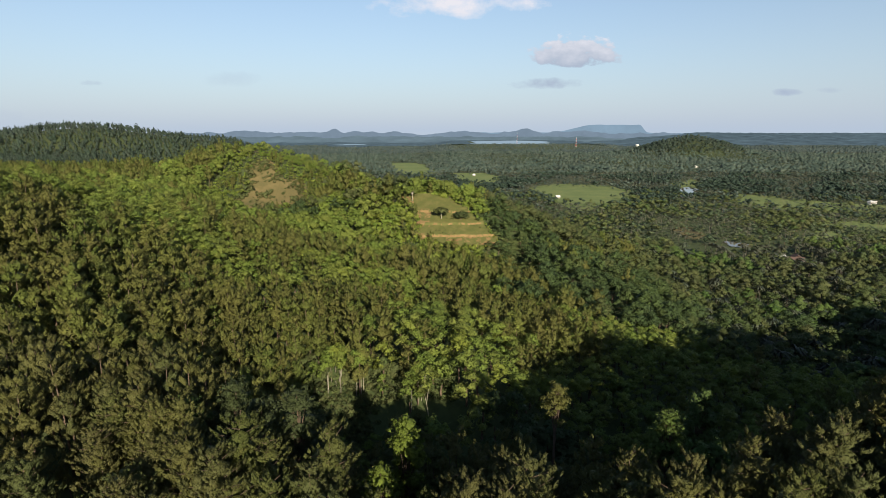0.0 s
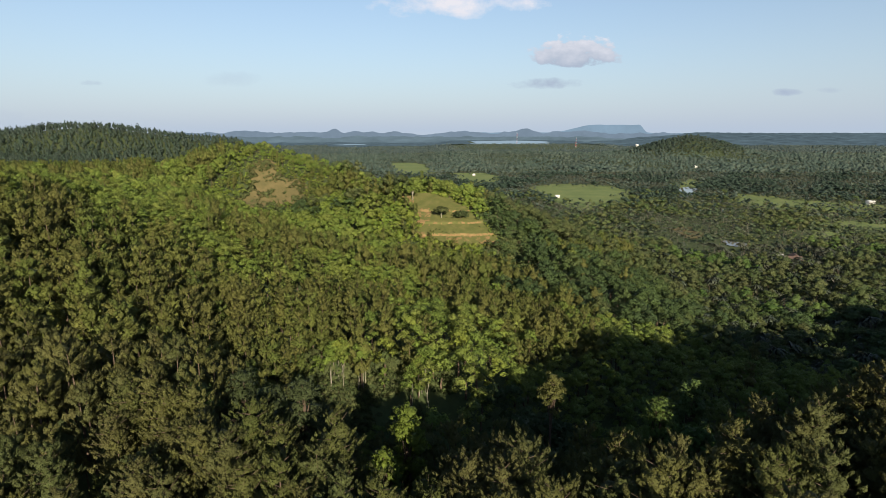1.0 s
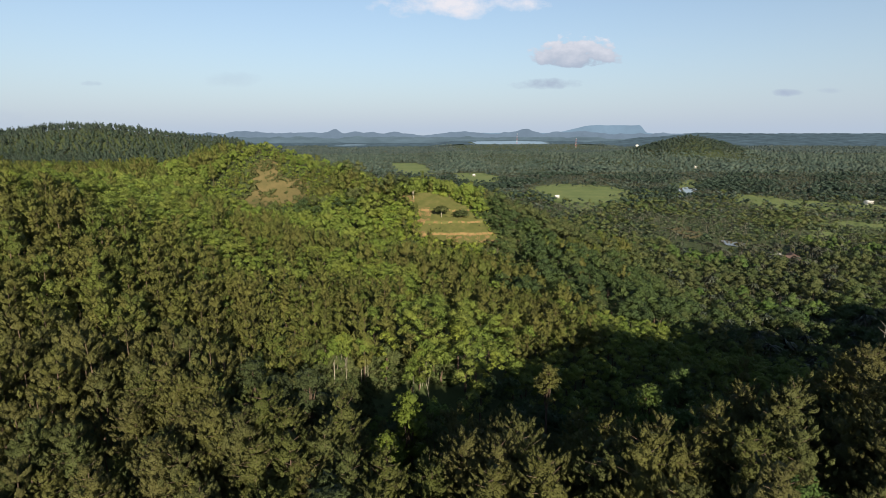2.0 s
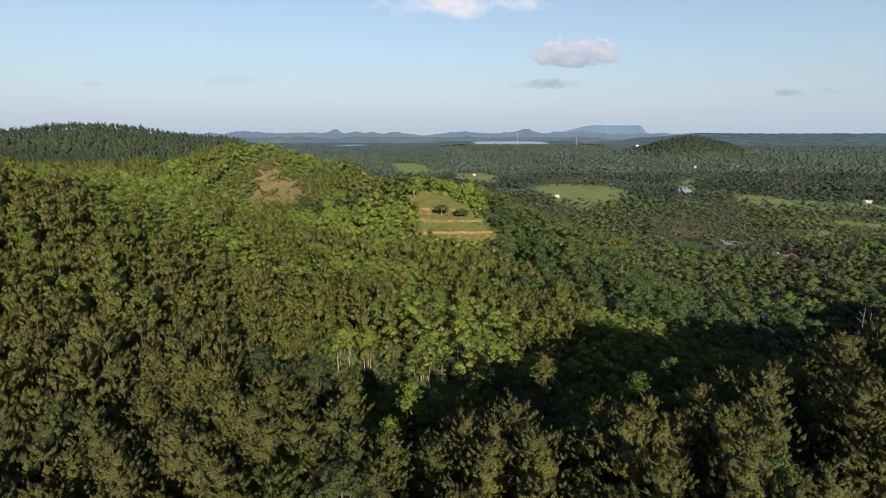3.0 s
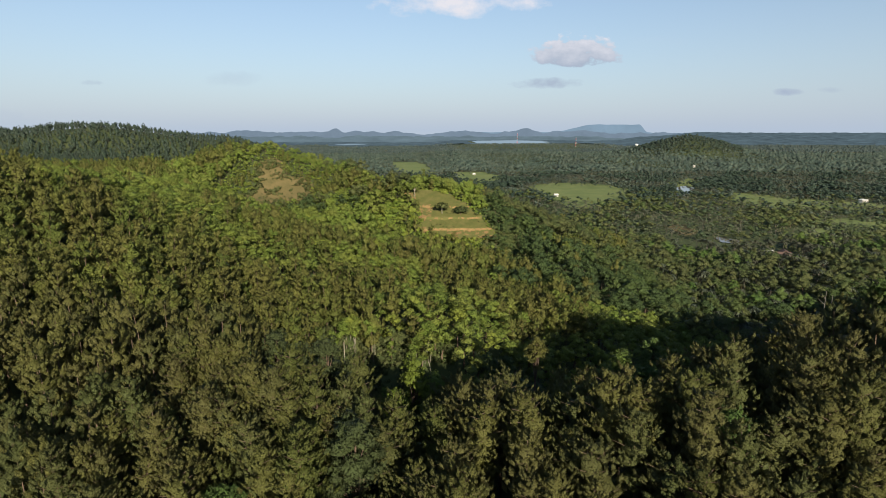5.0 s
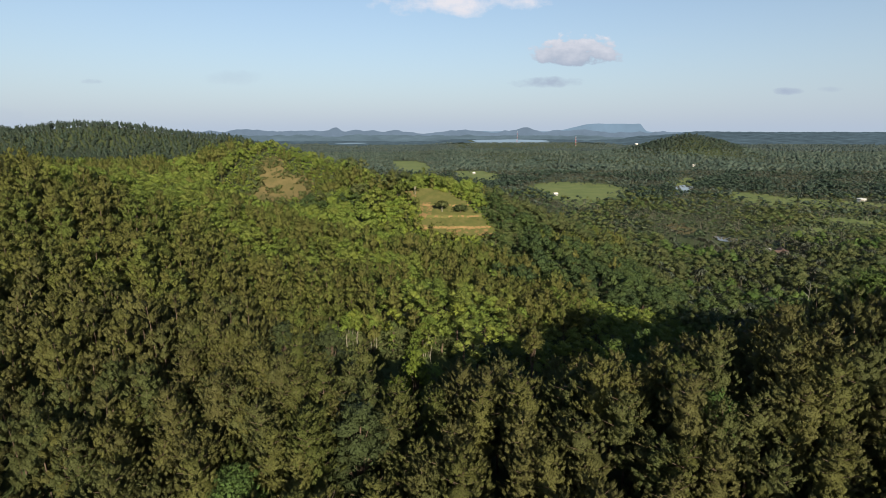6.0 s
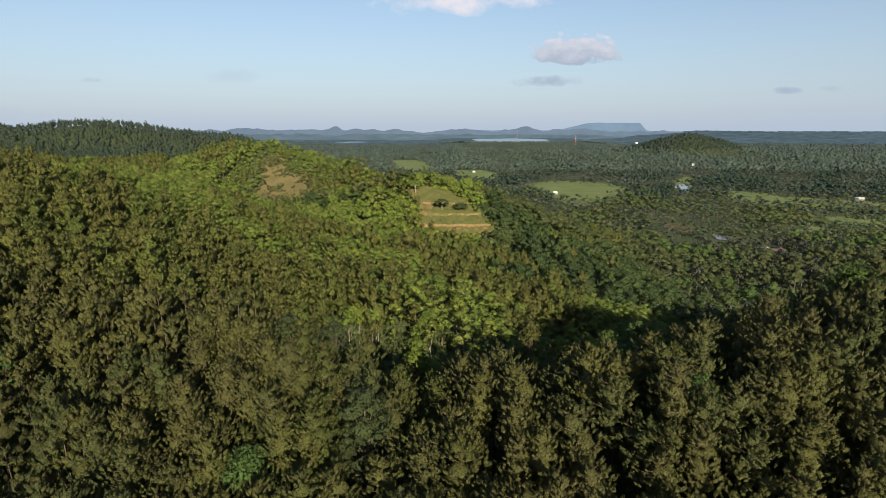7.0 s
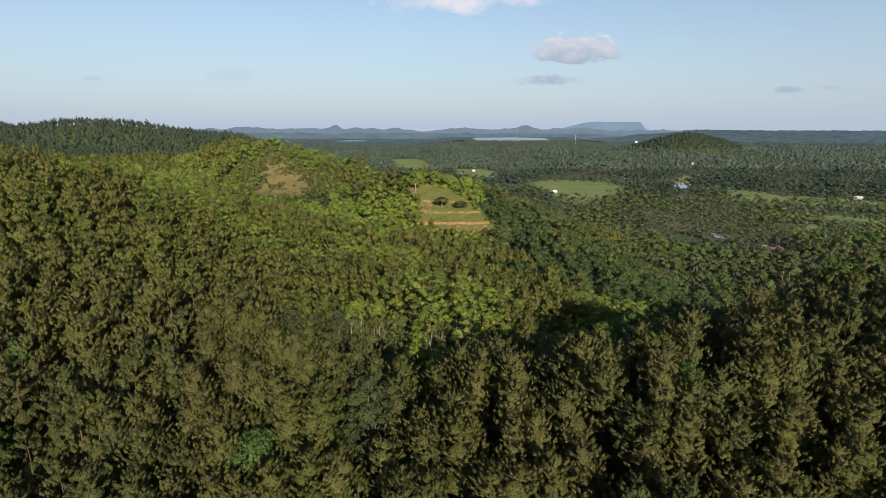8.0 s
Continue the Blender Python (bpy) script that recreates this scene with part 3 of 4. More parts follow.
def pine(seed, detail, feathery=False):
    """A domed pine whose rising limbs carry upright fingers of needles. detail 3: all limbs; 0: a few clumps. Returns wood, leaves."""
    rng = np.random.default_rng(seed)
    tall = rng.uniform(12.0, 14.5)
    wide = rng.uniform(2.2, 3.1) * (1.35, 1.12, 1.08, 1.10)[detail]
    low = rng.uniform(0.20, 0.36) * tall
    lean = rng.normal(size=2) * (0.7 if detail == 3 else 0.45)
    axis = lambda z: np.array([lean[0] * (z / tall) ** 2, lean[1] * (z / tall) ** 2, z])
    joints = 6 if detail > 1 else 2
    wood = [stem([axis(z) for z in np.linspace(0, tall * 0.95, joints)], np.linspace(0.2, 0.03, joints), 6 if detail == 3 else 3)]
    limbs, per, girth, long, blades = ((3, 1, 1.25, 1.5, 1), (9, 1, 1.0, 1.4, 2), (14, 2, 0.64, 1.6, 3), (36, 5, 0.34, 1.8, 6))[detail]
    if feathery:
        limbs, per, girth, long, blades = 17, 3, 0.52, 1.7, 3
    centres, radii, ways = [], [], []
    for i in range(limbs):
        k = (i + rng.uniform(0, 1)) / limbs
        z = low + (tall - low) * k * 0.94
        dome = math.sqrt(max(0.03, 1 - ((k - 0.28) / 0.76) ** 2))
        out = wide * dome * rng.uniform(0.62, 1.15)
        turn = i * 2.4 + rng.uniform(-0.5, 0.5)
        way = np.array([math.cos(turn), math.sin(turn), 0])
        foot = axis(z)
        tip = foot + way * out + np.array([0, 0, 0.42 * out + rng.uniform(-0.2, 0.4)])
        if detail == 3 and out > 0.5:
            wood.append(stem([foot, foot + (tip - foot) * 0.75], [0.045, 0.012], 3))
        for j in range(per):
            f = 1.0 - (0.60 * j / per + rng.uniform(0, 0.1)) * (per > 1)
            centres.append(foot + (tip - foot) * f + rng.normal(size=3) * (0.1 + 0.25 * (j > 0)))
            radii.append(girth * rng.uniform(0.75, 1.25) * (1.0 - 0.3 * k))
            ways.append(unit(way * rng.uniform(0.15, 0.9) + np.array([0, 0, 1.0]) + rng.normal(size=3) * 0.15))
    for j in range(3 if detail > 1 else 1):  # the leading shoots
        turn = j * 2.1 + rng.uniform(0, 1)
        centres.append(axis(tall * 0.96) + np.array([math.cos(turn), math.sin(turn), 0]) * girth * (detail > 1))
        radii.append(girth * 0.8)
        ways.append(unit(np.array([0.3 * math.cos(turn), 0.3 * math.sin(turn), 1.0])))

    def round_axis(t):
        lean_at = (t[..., 2:3] / tall) ** 2 * lean
        return unit(np.concatenate([t[..., :2] - lean_at, np.full(t[..., :1].shape, 0.55 * wide)], -1))

    solid = 0.84 if detail == 3 else 0.88 if feathery else 0.98
    leaves = joined(*[core(c, r * solid, rng, long, round_axis, False, 0.25, w[:2] / w[2] * 0.8) for c, r, w in zip(centres, radii, ways)])
    leaves = joined(leaves, needles(centres, ways, radii, blades, long, rng, round_axis, 0.17 if detail == 3 else 0.26))
    lumps = (1, 2, 3, 8)[detail]
    for i in range(lumps):  # the thick of the crown, just under the fingers
        k = (i + 0.35) / lumps
        dome = math.sqrt(max(0.1, 1 - ((k - 0.28) / 0.76) ** 2))
        turn = i * 2.4
        mid = axis(low + (tall - low) * (k * 0.92 + 0.06)) + np.array([math.cos(turn), math.sin(turn), 0]) * wide * 0.16 * (detail > 1)
        leaves = joined(leaves, core(mid, wide * dome * (0.9, 0.8, 0.50 if feathery else 0.7, 0.42)[detail], rng, (1.6, 1.1, 0.85, 0.75)[detail], round_axis, detail == 3, 0.26))
    return np.concatenate(wood), leaves


def broad(seed, detail, tall=13.0, wide=3.6, flat=0.6, bole=0.45, slim=1.0):
    """A broad-leaved tree: limbs that fork from a bole, each with a lobe of leaf sprays."""
    rng = np.random.default_rng(seed)
    fork = bole * tall
    wood = [stem([(0, 0, 0), (rng.normal() * 0.2, rng.normal() * 0.2, fork * 0.5), (0, 0, fork)], [0.26 * slim, 0.2 * slim, 0.15 * slim], 6 if detail > 1 else 3)]
    hearts = []
    lobes = (2, 8, 10, int(20 * max(1.0, tall * (1 - bole) / (2.5 * wide))))[detail]
    per = (1, 1, 1, 6)[detail]
    centres, radii = [], []
    for i in range(lobes):
        turn = i * 2.4 + rng.uniform(-0.4, 0.4)
        k = math.sqrt((i + 0.3) / lobes)
        mid = np.array([math.cos(turn) * wide * 0.72 * k, math.sin(turn) * wide * 0.72 * k,
                        tall - 1.2 - (tall - fork) * flat * (0.15 + 0.85 * k * k) * rng.uniform(0.55, 1.1)])
        if detail == 0:  # far crowns reach down to the undergrowth
            mid[2] = tall * (0.58, 0.44)[i % 2]
        if detail > 2:
            wood.append(stem([(0, 0, fork * rng.uniform(0.8, 1.0)), mid * np.array([0.5, 0.5, 0.75]) + np.array([0, 0, fork * 0.25]), mid], [0.12 * slim, 0.08 * slim, 0.03], 3))
        girth = wide * rng.uniform(0.34, 0.5)
        if detail in (1, 2):  # layered boughs
            girth = wide * rng.uniform(0.30, 0.46)
        hearts.append((mid, girth))
        d = unit(rng.normal(size=(per, 3)) + np.array([0, 0, 0.35]))
        if detail in (1, 2):
            centres.append(mid)
            radii.append(girth * 1.02)
            continue
        centres += list(mid + d * girth * np.array([1, 1, 0.62]))
        radii += list(rng.uniform(0.24, 0.36, per) * wide * (0.62, 0.42, 0.42, 0.52)[detail])
    count, size = ((1, 0.9), (4, 0.48), (14, 0.32), (15, 0.24))[detail]
    leaves = sprays(centres, radii, count, size * wide / 3.6, rng, 0.5, 1.1, 0.75, (0, 0, tall * 0.6), None, 0.8 if detail else 1.6)
    if detail == 3:
        leaves = joined(leaves, *[core(c, g * 0.6, rng, 0.75, (0, 0, tall * 0.6), True, 0.35) for c, g in hearts])
    elif detail:
        leaves = joined(leaves, *[core(c, g * (0.84 if detail == 2 else 0.95), rng, rng.uniform(0.55, 0.85), (0, 0, tall * 0.6), False, 0.34) for c, g in hearts])
    else:
        leaves = joined(leaves, *[core(c, g * 1.35, rng, rng.uniform(0.5, 0.75), (0, 0, tall * 0.6), False, 0.34) for c, g in hearts])
    return np.concatenate(wood), leaves


def palm(seed, detail):
    rng = np.random.default_rng(seed)
    tall = rng.uniform(7.0, 10.5)
    bend = rng.normal(size=2) * 0.9
    line = [np.array([bend[0] * k * k, bend[1] * k * k, tall * k]) for k in np.linspace(0, 1, 5 if detail > 1 else 2)]
    wood = stem(line, np.linspace(0.22, 0.13, len(line)), 5 if detail > 1 else 3)
    top, tris = line[-1], []
    fronds, parts = ((8, 2), (13, 3), (18, 5), (20, 6))[detail]
    for i in range(fronds):
        turn = i * 2.4 + rng.uniform(-0.3, 0.3)
        rise = rng.uniform(-0.35, 1.1)
        long = rng.uniform(3.7, 4.7)
        way = np.array([math.cos(turn), math.sin(turn), 0])
        side = np.array([-way[1], way[0], 0])
        pts = [top + way * long * k * (1 - 0.12 * k) + np.array([0, 0, long * (rise * 0.6 * k - (0.35 + 0.35 * rise) * k * k)]) for k in np.linspace(0, 1, parts + 1)]
        for k in range(parts):
            w0 = 0.75 * math.sin(math.pi * (0.12 + 0.88 * k / parts)) ** 0.6 + 0.06
            w1 = 0.75 * math.sin(math.pi * min(1, 0.12 + 0.88 * (k + 1) / parts)) ** 0.6 * 0.9
            for s in (-1, 1):
                hang = np.array([0, 0, -0.3])
                a, b = pts[k], pts[k + 1]
                if detail > 1:
                    tris.append((a, a + (side * s + hang) * w0 + (b - a) * 0.7, a + (b - a) * 0.5))
                    tris.append((a + (b - a) * 0.5, a + (side * s + hang) * (w0 + w1) / 2 + (b - a) * 1.2, b))
                else:
                    tris.append((a, a + (side * s + hang) * w0 * 1.25 + (b - a) * 0.8, b))
    tris = np.array(tris)
    n = flat_normals(tris)
    n = np.where(n[..., 2:3] < 0, -n, n) * 0.7 + 0.6 * unit(tris - (top - np.array([0, 0, 1.0])))
    return wood, (tris, unit(n))


def bush(seed, detail=0):
    rng = np.random.default_rng(seed)
    c = rng.normal(size=(3, 3)) * np.array([0.7, 0.7, 0.2]) + np.array([0, 0, 0.55])
    lumps = [core(m, rng.uniform(0.5, 0.8), rng, 0.8, (0, 0, 0.1), False, 0.3) for m in c]
    return stem([(0, 0, 0), (0, 0, 0.6)], [0.08, 0.05], 3), joined(sprays(c, np.full(3, 0.7), 3, 0.35, rng, heart=(0, 0, 0.2)), *lumps)


def scrap(seed, detail=0):
    """A far crown, one uneven lump on its stem."""
    rng = np.random.default_rng(seed)
    return stem([(0, 0, 0), (0, 0, 5)], [0.15, 0.1], 3)[:2], core((0, 0, 6.0), rng.uniform(3.2, 4.6), rng, rng.uniform(0.55, 0.85), (0, 0, 1), False, 0.33)


def soup(name, tris, normals, kinds, mats, tint):
    """One mesh of loose triangles, with a tint a tree and a material a triangle."""
    n = len(tris)
    me = bpy.data.meshes.new(name)
    me.vertices.add(n * 3)
    me.vertices.foreach_set("co", np.ascontiguousarray(tris, np.float32).reshape(-1))
    me.loops.add(n * 3)
    me.loops.foreach_set("vertex_index", np.arange(n * 3, dtype=np.int32))
    me.polygons.add(n)
    me.polygons.foreach_set("loop_start", np.arange(0, n * 3, 3, dtype=np.int32))
    me.polygons.foreach_set("material_index", np.asarray(kinds, np.int32))
    for m in mats:
        me.materials.append(m)
    rounded = me.attributes.new("custom_normal", "FLOAT_VECTOR", "POINT")
    rounded.data.foreach_set("vector", np.ascontiguousarray(normals, np.float32).reshape(-1))
    at = me.attributes.new("tint", "FLOAT", "POINT")
    at.data.foreach_set("value", np.repeat(np.asarray(tint, np.float32), 3))
    me.update()
    return me


def part(name, me, parent, label=""):
    ob = new(name, me)
    ob.parent = parent
    return tagged(ob, label)


def tree_thing(name, made, leaf_mat, bark_mat, label, category, group, tint):
    """One tree: an empty at its foot, with trunk and crown."""
    wood, (leaves, rounded) = made
    top = tagged(new(name), label, category, group)
    part("trunk", soup("trunk", wood, flat_normals(wood), np.zeros(len(wood)), [bark_mat], np.full(len(wood), tint)), top)
    part("crown", soup("crown", leaves, rounded, np.zeros(len(leaves)), [leaf_mat], np.full(len(leaves), tint)), top)
    return top


def woods(name, templates, spots, leaf_mat, bark_mat, label, category, seed):
    """Trees past counting, joined into one object. spots: rows of x, y, z, scale."""
    rng = np.random.default_rng(seed)
    spots = np.asarray(spots, float)
    if not len(spots):
        return
    which = rng.integers(0, len(templates), len(spots))
    tris, normals, kinds, tints = [], [], [], []
    for i, (wood, (leaves, rounded)) in enumerate(templates):
        s = spots[which == i]
        if not len(s):
            continue
        base = np.concatenate([wood, leaves]).reshape(-1, 3)
        kind = np.concatenate([np.ones(len(wood)), np.zeros(len(leaves))])
        face = np.concatenate([flat_normals(wood), rounded]).reshape(-1, 3)
        a = rng.uniform(0, 2 * math.pi, len(s))
        ca, sa = np.cos(a)[:, None], np.sin(a)[:, None]
        k = s[:, 3:4]
        up = k * rng.uniform(0.88, 1.12, (len(s), 1))
        x = (base[:, 0] * ca - base[:, 1] * sa) * k + s[:, 0:1]
        y = (base[:, 0] * sa + base[:, 1] * ca) * k + s[:, 1:2]
        z = base[:, 2] * up + s[:, 2:3]
        tris.append(np.stack([x, y, z], -1).reshape(-1, 3, 3))
        normals.append(np.stack([face[:, 0] * ca - face[:, 1] * sa, face[:, 0] * sa + face[:, 1] * ca,
                                 np.broadcast_to(face[:, 2], (len(s), len(face)))], -1).reshape(-1, 3, 3))
        kinds.append(np.tile(kind, len(s)))
        tints.append(np.repeat(rng.uniform(0, 1, len(s)), len(kind)))
    ob = new(name, soup(name, np.concatenate(tris), np.concatenate(normals), np.concatenate(kinds), [leaf_mat, bark_mat], np.concatenate(tints)))
    tagged(ob, label, category, kind="stuff")


# ------------------------------------------------------------ where the trees stand


def scatter(x0, x1, y0, y1, gap, seed, slack=12):
    """An uneven spread of places over a rectangle of the plan, cut to the wedge of land that the valley opens to."""
    rng = np.random.default_rng(seed)
    cx, cy, half = (x0 + x1) / 2, (y0 + y1) / 2, math.hypot(x1 - x0, y1 - y0) / 2
    p, q = np.meshgrid(np.arange(-half, half, gap), np.arange(-half, half, gap * 0.94))
    p = (p + (np.arange(p.shape[0]) % 2)[:, None] * gap / 2 + rng.uniform(-0.45, 0.45, p.shape) * gap).ravel()
    q = (q + rng.uniform(-0.45, 0.45, q.shape).ravel().reshape(q.shape) * gap).ravel()
    x, y = cx + p * 0.86 - q * 0.51, cy + p * 0.51 + q * 0.86
    box = (x > x0) & (x < x1) & (y > y0) & (y < y1)
    x, y = x[box], y[box]
    ok = np.abs(x) < 0.84 * (y + 50) + slack
    jx, jy = rng.normal(size=len(x)), rng.normal(size=len(x))
    hedge = (patchy(x, y, 21, 1.9) > 0.66) | (rng.random(len(x)) < 0.07)
    for i, poly in enumerate(FIELDS):
        ok &= ~inside(poly, x + 7 * jx, y + (16 if i in (3, 5) else 34) * jy) | (hedge if i in (3, 5) else False)
    for poly in PONDS + [CLEARING, BARE] + YARDS:
        ok &= ~inside(poly, x, y)
    for lx, ly in LONE:
        ok &= ((x - lx) ** 2 + (y - ly) ** 2 > 9) & ~((np.abs(x - lx - 1) < 3.2) & (y < ly) & (y > ly - 9) & (ly < 80))
    ravine = (x > -30) & (x < 70) & (y > 58) & (y < 96)
    ok &= ~(ravine & (rng.random(len(x)) < 0.3))
    ok &= ~((x > -60) & (x < 70) & (y > 45) & (y <= 58) & (rng.random(len(x)) < 0.22))
    ok &= ~((np.abs(x - 480) < 400) & (y > 3240) & (y < 4600))
    x, y = x[ok], y[ok]
    return x, y, rng


LONE = [(-4.6, 60.5), (-9.4, 35.5), (-22.5, 62.5), (-18.5, 66.0), (-26.5, 66.5), (25.0, 57.5), (63.0, 59.0), (15.2, 71.0), (74, 202), (89, 171), (131, 252), (28, 176), (31.6, 64.0), (-6.6, 53.5)]
YARDS = [[(-25, 88), (-13, 88), (-13, 104), (-25, 104)], [(-8, 92), (-2, 92), (-2, 98), (-8, 98)], [(577, 765), (597, 765), (600, 785), (574, 785)], [(258, 408), (282, 408), (284, 440), (258, 440)],
         [(165, 838), (180, 838), (180, 862), (165, 862)], [(60, 1262), (78, 1262), (78, 1290), (60, 1290)]]


def patchy(x, y, size, seed):
    """Slow change over the plan, 0 to 1."""
    return 0.5 + 0.25 * (np.sin(x / size + seed) + np.sin(y / size * 1.3 + seed * 2.1 + x / size * 0.6))


def rows_of(x, y, keep, scale):
    # only low growth close to the clearing and on the slope just under it
    near = np.hypot((x - 4) * 0.8, y - 280) < 34
    open_front = (np.abs(x - 8) < 32) & (y > 232) & (y < 270)
    scale = scale * np.where((np.abs(x - 470) < 420) & (y > 2750), 0.7, 1.0)
    scale = scale * np.where((np.abs(x + 540) < 130) & (y > 3050), 0.5, 1.0)
    scale = scale * np.where((x > -230) & (x < -110) & (y > 430) & (y < 530), 0.75, 1.0)
    scale = scale * np.where((x > 190) & (x < 300) & (y > 400) & (y < 492), 0.42, 1.0)
    for lx, ly in (LONE[0], *LONE[6:8]):
        scale = scale * np.where((np.hypot(x - lx - 2, (y - ly + 7) * 0.8) < 7.5), 0.72, 1.0)
    scale = scale * np.where((x > -26) & (x < -8) & (y > 70) & (y < 104), 0.72, 1.0)
    scale = scale * np.where((x > -17) & (x < -7) & (y > 50) & (y < 74), 0.74, 1.0)
    below_bare = (np.abs(x + 112) < 34) & (y > 305) & (y < 352)
    beside_bare = np.hypot((x + 118) * 1.4, y - 390) < 62
    scale = scale * np.where(below_bare, 0.32, np.where(open_front, 0.5, np.where(near, 0.62, np.where(beside_bare, 0.55, 1.0))))
    return np.column_stack([x[keep], y[keep], land(x[keep], y[keep]) - 0.2, scale[keep]])


def pine_share(x, y):
    """How many of the trees at a place are pines."""
    def spot(cx, cy, r, k):
        return k * np.exp(-((x - cx) ** 2 + (y - cy) ** 2) / (2 * r * r))
    s = 0.08 + 0.14 * patchy(x, y, 18, 1.0) + spot(-28, 215, 20, 0.6) + spot(17, 165, 14, 0.45) + spot(-60, 180, 16, 0.5) + spot(4, 122, 16, 0.12)
    s = s + 0.8 * smooth(-8, -34, x) * smooth(165, 110, y)
    s = s + 0.6 * smooth(-140, -190, x) * smooth(320, 400, y)
    return np.clip(s, 0.05, 0.92)


def clustered(x, y, rng, size=13.0):
    """An even draw from 0 to 1 that is alike for neighbours."""
    f = sum(np.sin(x / (size * q) + a) * np.sin(y / (size * q * 1.3) + b + 0.7 * np.sin(x / (size * 2))) for q, a, b in ((1.0, 0.3, 1.1), (0.55, 2.0, 0.4), (2.1, 4.0, 2.6)))
    f = f + 0.5 * rng.normal(size=len(x))
    return np.argsort(np.argsort(f)) / max(1, len(x) - 1)


def screened(x, y):
    """Ground that lies behind a hill as seen from the ridge: its woods need less detail."""
    top = land(x, y) + 13
    hid = np.zeros(len(x), bool)
    for k in np.linspace(0.12, 0.94, 36):
        hid |= land(x * k, -12 + (y + 12) * k) + 9 > 100 + (top - 100) * k + 3
    return hid


def stand(name, group, label, made, mat, bark, spots, rng, category="tree"):
    """Trees that can be told apart, each a thing of its own."""
    protos = [tree_thing(name, m, mat, bark, label, category, group, i / len(made)) for i, m in enumerate(made[:len(spots)])]
    for i, (px, py, pz, s) in enumerate(spots):
        m = Matrix.Translation((px, py, pz)) @ Matrix.Rotation(rng.uniform(0, 6.28), 4, "Z") @ Matrix.Diagonal((s, s, s * rng.uniform(0.9, 1.1), 1))
        ob = protos[i] if i < len(protos) else copy_thing(protos[i % len(protos)], Matrix())
        ob.matrix_basis = m


def plant():
    pines3 = [pine(10 + i, 3) for i in range(7)]
    pines2 = [pine(20 + i, 2) for i in range(7)]
    feathered = [pine(120 + i, 2, True) for i in range(7)]
    pines1 = [pine(30 + i, 1) for i in range(7)]
    pines0 = [pine(40 + i, 0) for i in range(6)]
    broad3 = [broad(50 + i, 3, 12 + i % 3, 2.4 + 0.3 * i) for i in range(4)]
    broad2 = [broad(60 + i, 2, 11 + 0.7 * (i % 3), 2.8 + 0.3 * i, 0.85, 0.3) for i in range(5)]
    broad1 = [broad(70 + i, 1, 10 + 0.5 * (i % 3), 3.2 + 0.28 * i, 0.7, 0.3) for i in range(7)]
    spreading = [broad(130 + i, 2, 12 + i % 3, 3.8 + 0.35 * i, 0.8, 0.3) for i in range(6)]
    spreading_far = [broad(140 + i, 1, 12 + i % 3, 3.8 + 0.35 * i, 0.8, 0.3) for i in range(6)]
    broad0 = [broad(80 + i, 0, 9 + i % 3, 3.4 + 0.3 * i, 1.0, 0.2) for i in range(7)]
    palms1 = [palm(90 + i, 1) for i in range(5)]
    palms0 = [palm(100 + i, 0) for i in range(5)]
    scraps = [scrap(110 + i) for i in range(7)]

    # the pine ridge under the walk: single trees
    x, y, rng = scatter(-140, 215, -40, 78, 4.1, 1, 110)
    aside = np.abs(x) > 0.84 * (y + 50) + 14  # unseen ground beside the view, planted to cast shade into the ravine
    scale = rng.uniform(0.84, 1.06, len(x))
    leafy = rng.random(len(x)) < 0.03
    front = (y > 8) & (y < 62) & (np.abs(x - 3) < 44) & ~leafy
    stand("pine_tree", "pines on the near ridge", "tall olive-green pine with tufted branches on the ridge", pines3, NEAR_PINE, BARK, rows_of(x, y, front, scale), rng)
    stand("broadleaf_tree", "broadleaf trees on the near ridge", "leafy green tree standing among the ridge pines", broad3, LEAFY, BARK, rows_of(x, y, leafy & (y > 8) & ~aside, scale), rng)
    woods("ridge_pine_woods", feathered, rows_of(x, y, ~front & ~leafy & (y > 4) & ~aside, scale), NEAR_PINE, BARK, "dense olive-green pine plantation on the ridge", "trees", 2)
    woods("ridge_pine_woods", pines0, rows_of(x, y, ~front & ((y <= 4) | aside), scale), NEAR_PINE, BARK, "dense olive-green pine plantation on the ridge", "trees", 2)

    # young trees under the gaps of the ridge
    x, y, rng = scatter(-48, 52, 6, 66, 5.2, 36)
    woods("young_pine_woods", feathered, rows_of(x, y, np.ones(len(x), bool), rng.uniform(0.5, 0.72, len(x))), NEAR_PINE, BARK, "young olive-green pines between the tall ones", "trees", 37)

    # hillsides
    x, y, rng = scatter(-260, 260, 78, 190, 4.5, 3, 60)
    scale = rng.uniform(0.75, 1.1, len(x))
    hid = screened(x, y)
    leafy = clustered(x, y, rng) > pine_share(x, y)
    woods("hillside_pine_woods", pines2, rows_of(x, y, ~leafy & ~hid, scale), PINE, BARK, "olive and brownish pines on a hillside", "trees", 4)
    # ravine trees get darker leaves, painting the deep shade into their colour
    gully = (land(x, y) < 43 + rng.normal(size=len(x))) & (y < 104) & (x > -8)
    woods("gully_woods", broad2, rows_of(x, y, leafy & gully & ~hid, scale), SLOPE, BARK, "trees down in the ravine, shade put into their dark leaf colour", "trees", 29)
    woods("hillside_broadleaf_woods", broad2, rows_of(x, y, leafy & ~gully & ~hid, scale), BROAD, BARK, "bright yellow-green trees on a sunlit hillside", "trees", 5)
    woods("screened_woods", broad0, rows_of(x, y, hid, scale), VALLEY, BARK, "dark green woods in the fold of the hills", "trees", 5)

    x, y, rng = scatter(-420, 420, 190, 460, 4.8, 6)
    scale = rng.uniform(0.75, 1.15, len(x))
    hid = screened(x, y)
    low = land(x, y) < 12
    draw = rng.random(len(x))
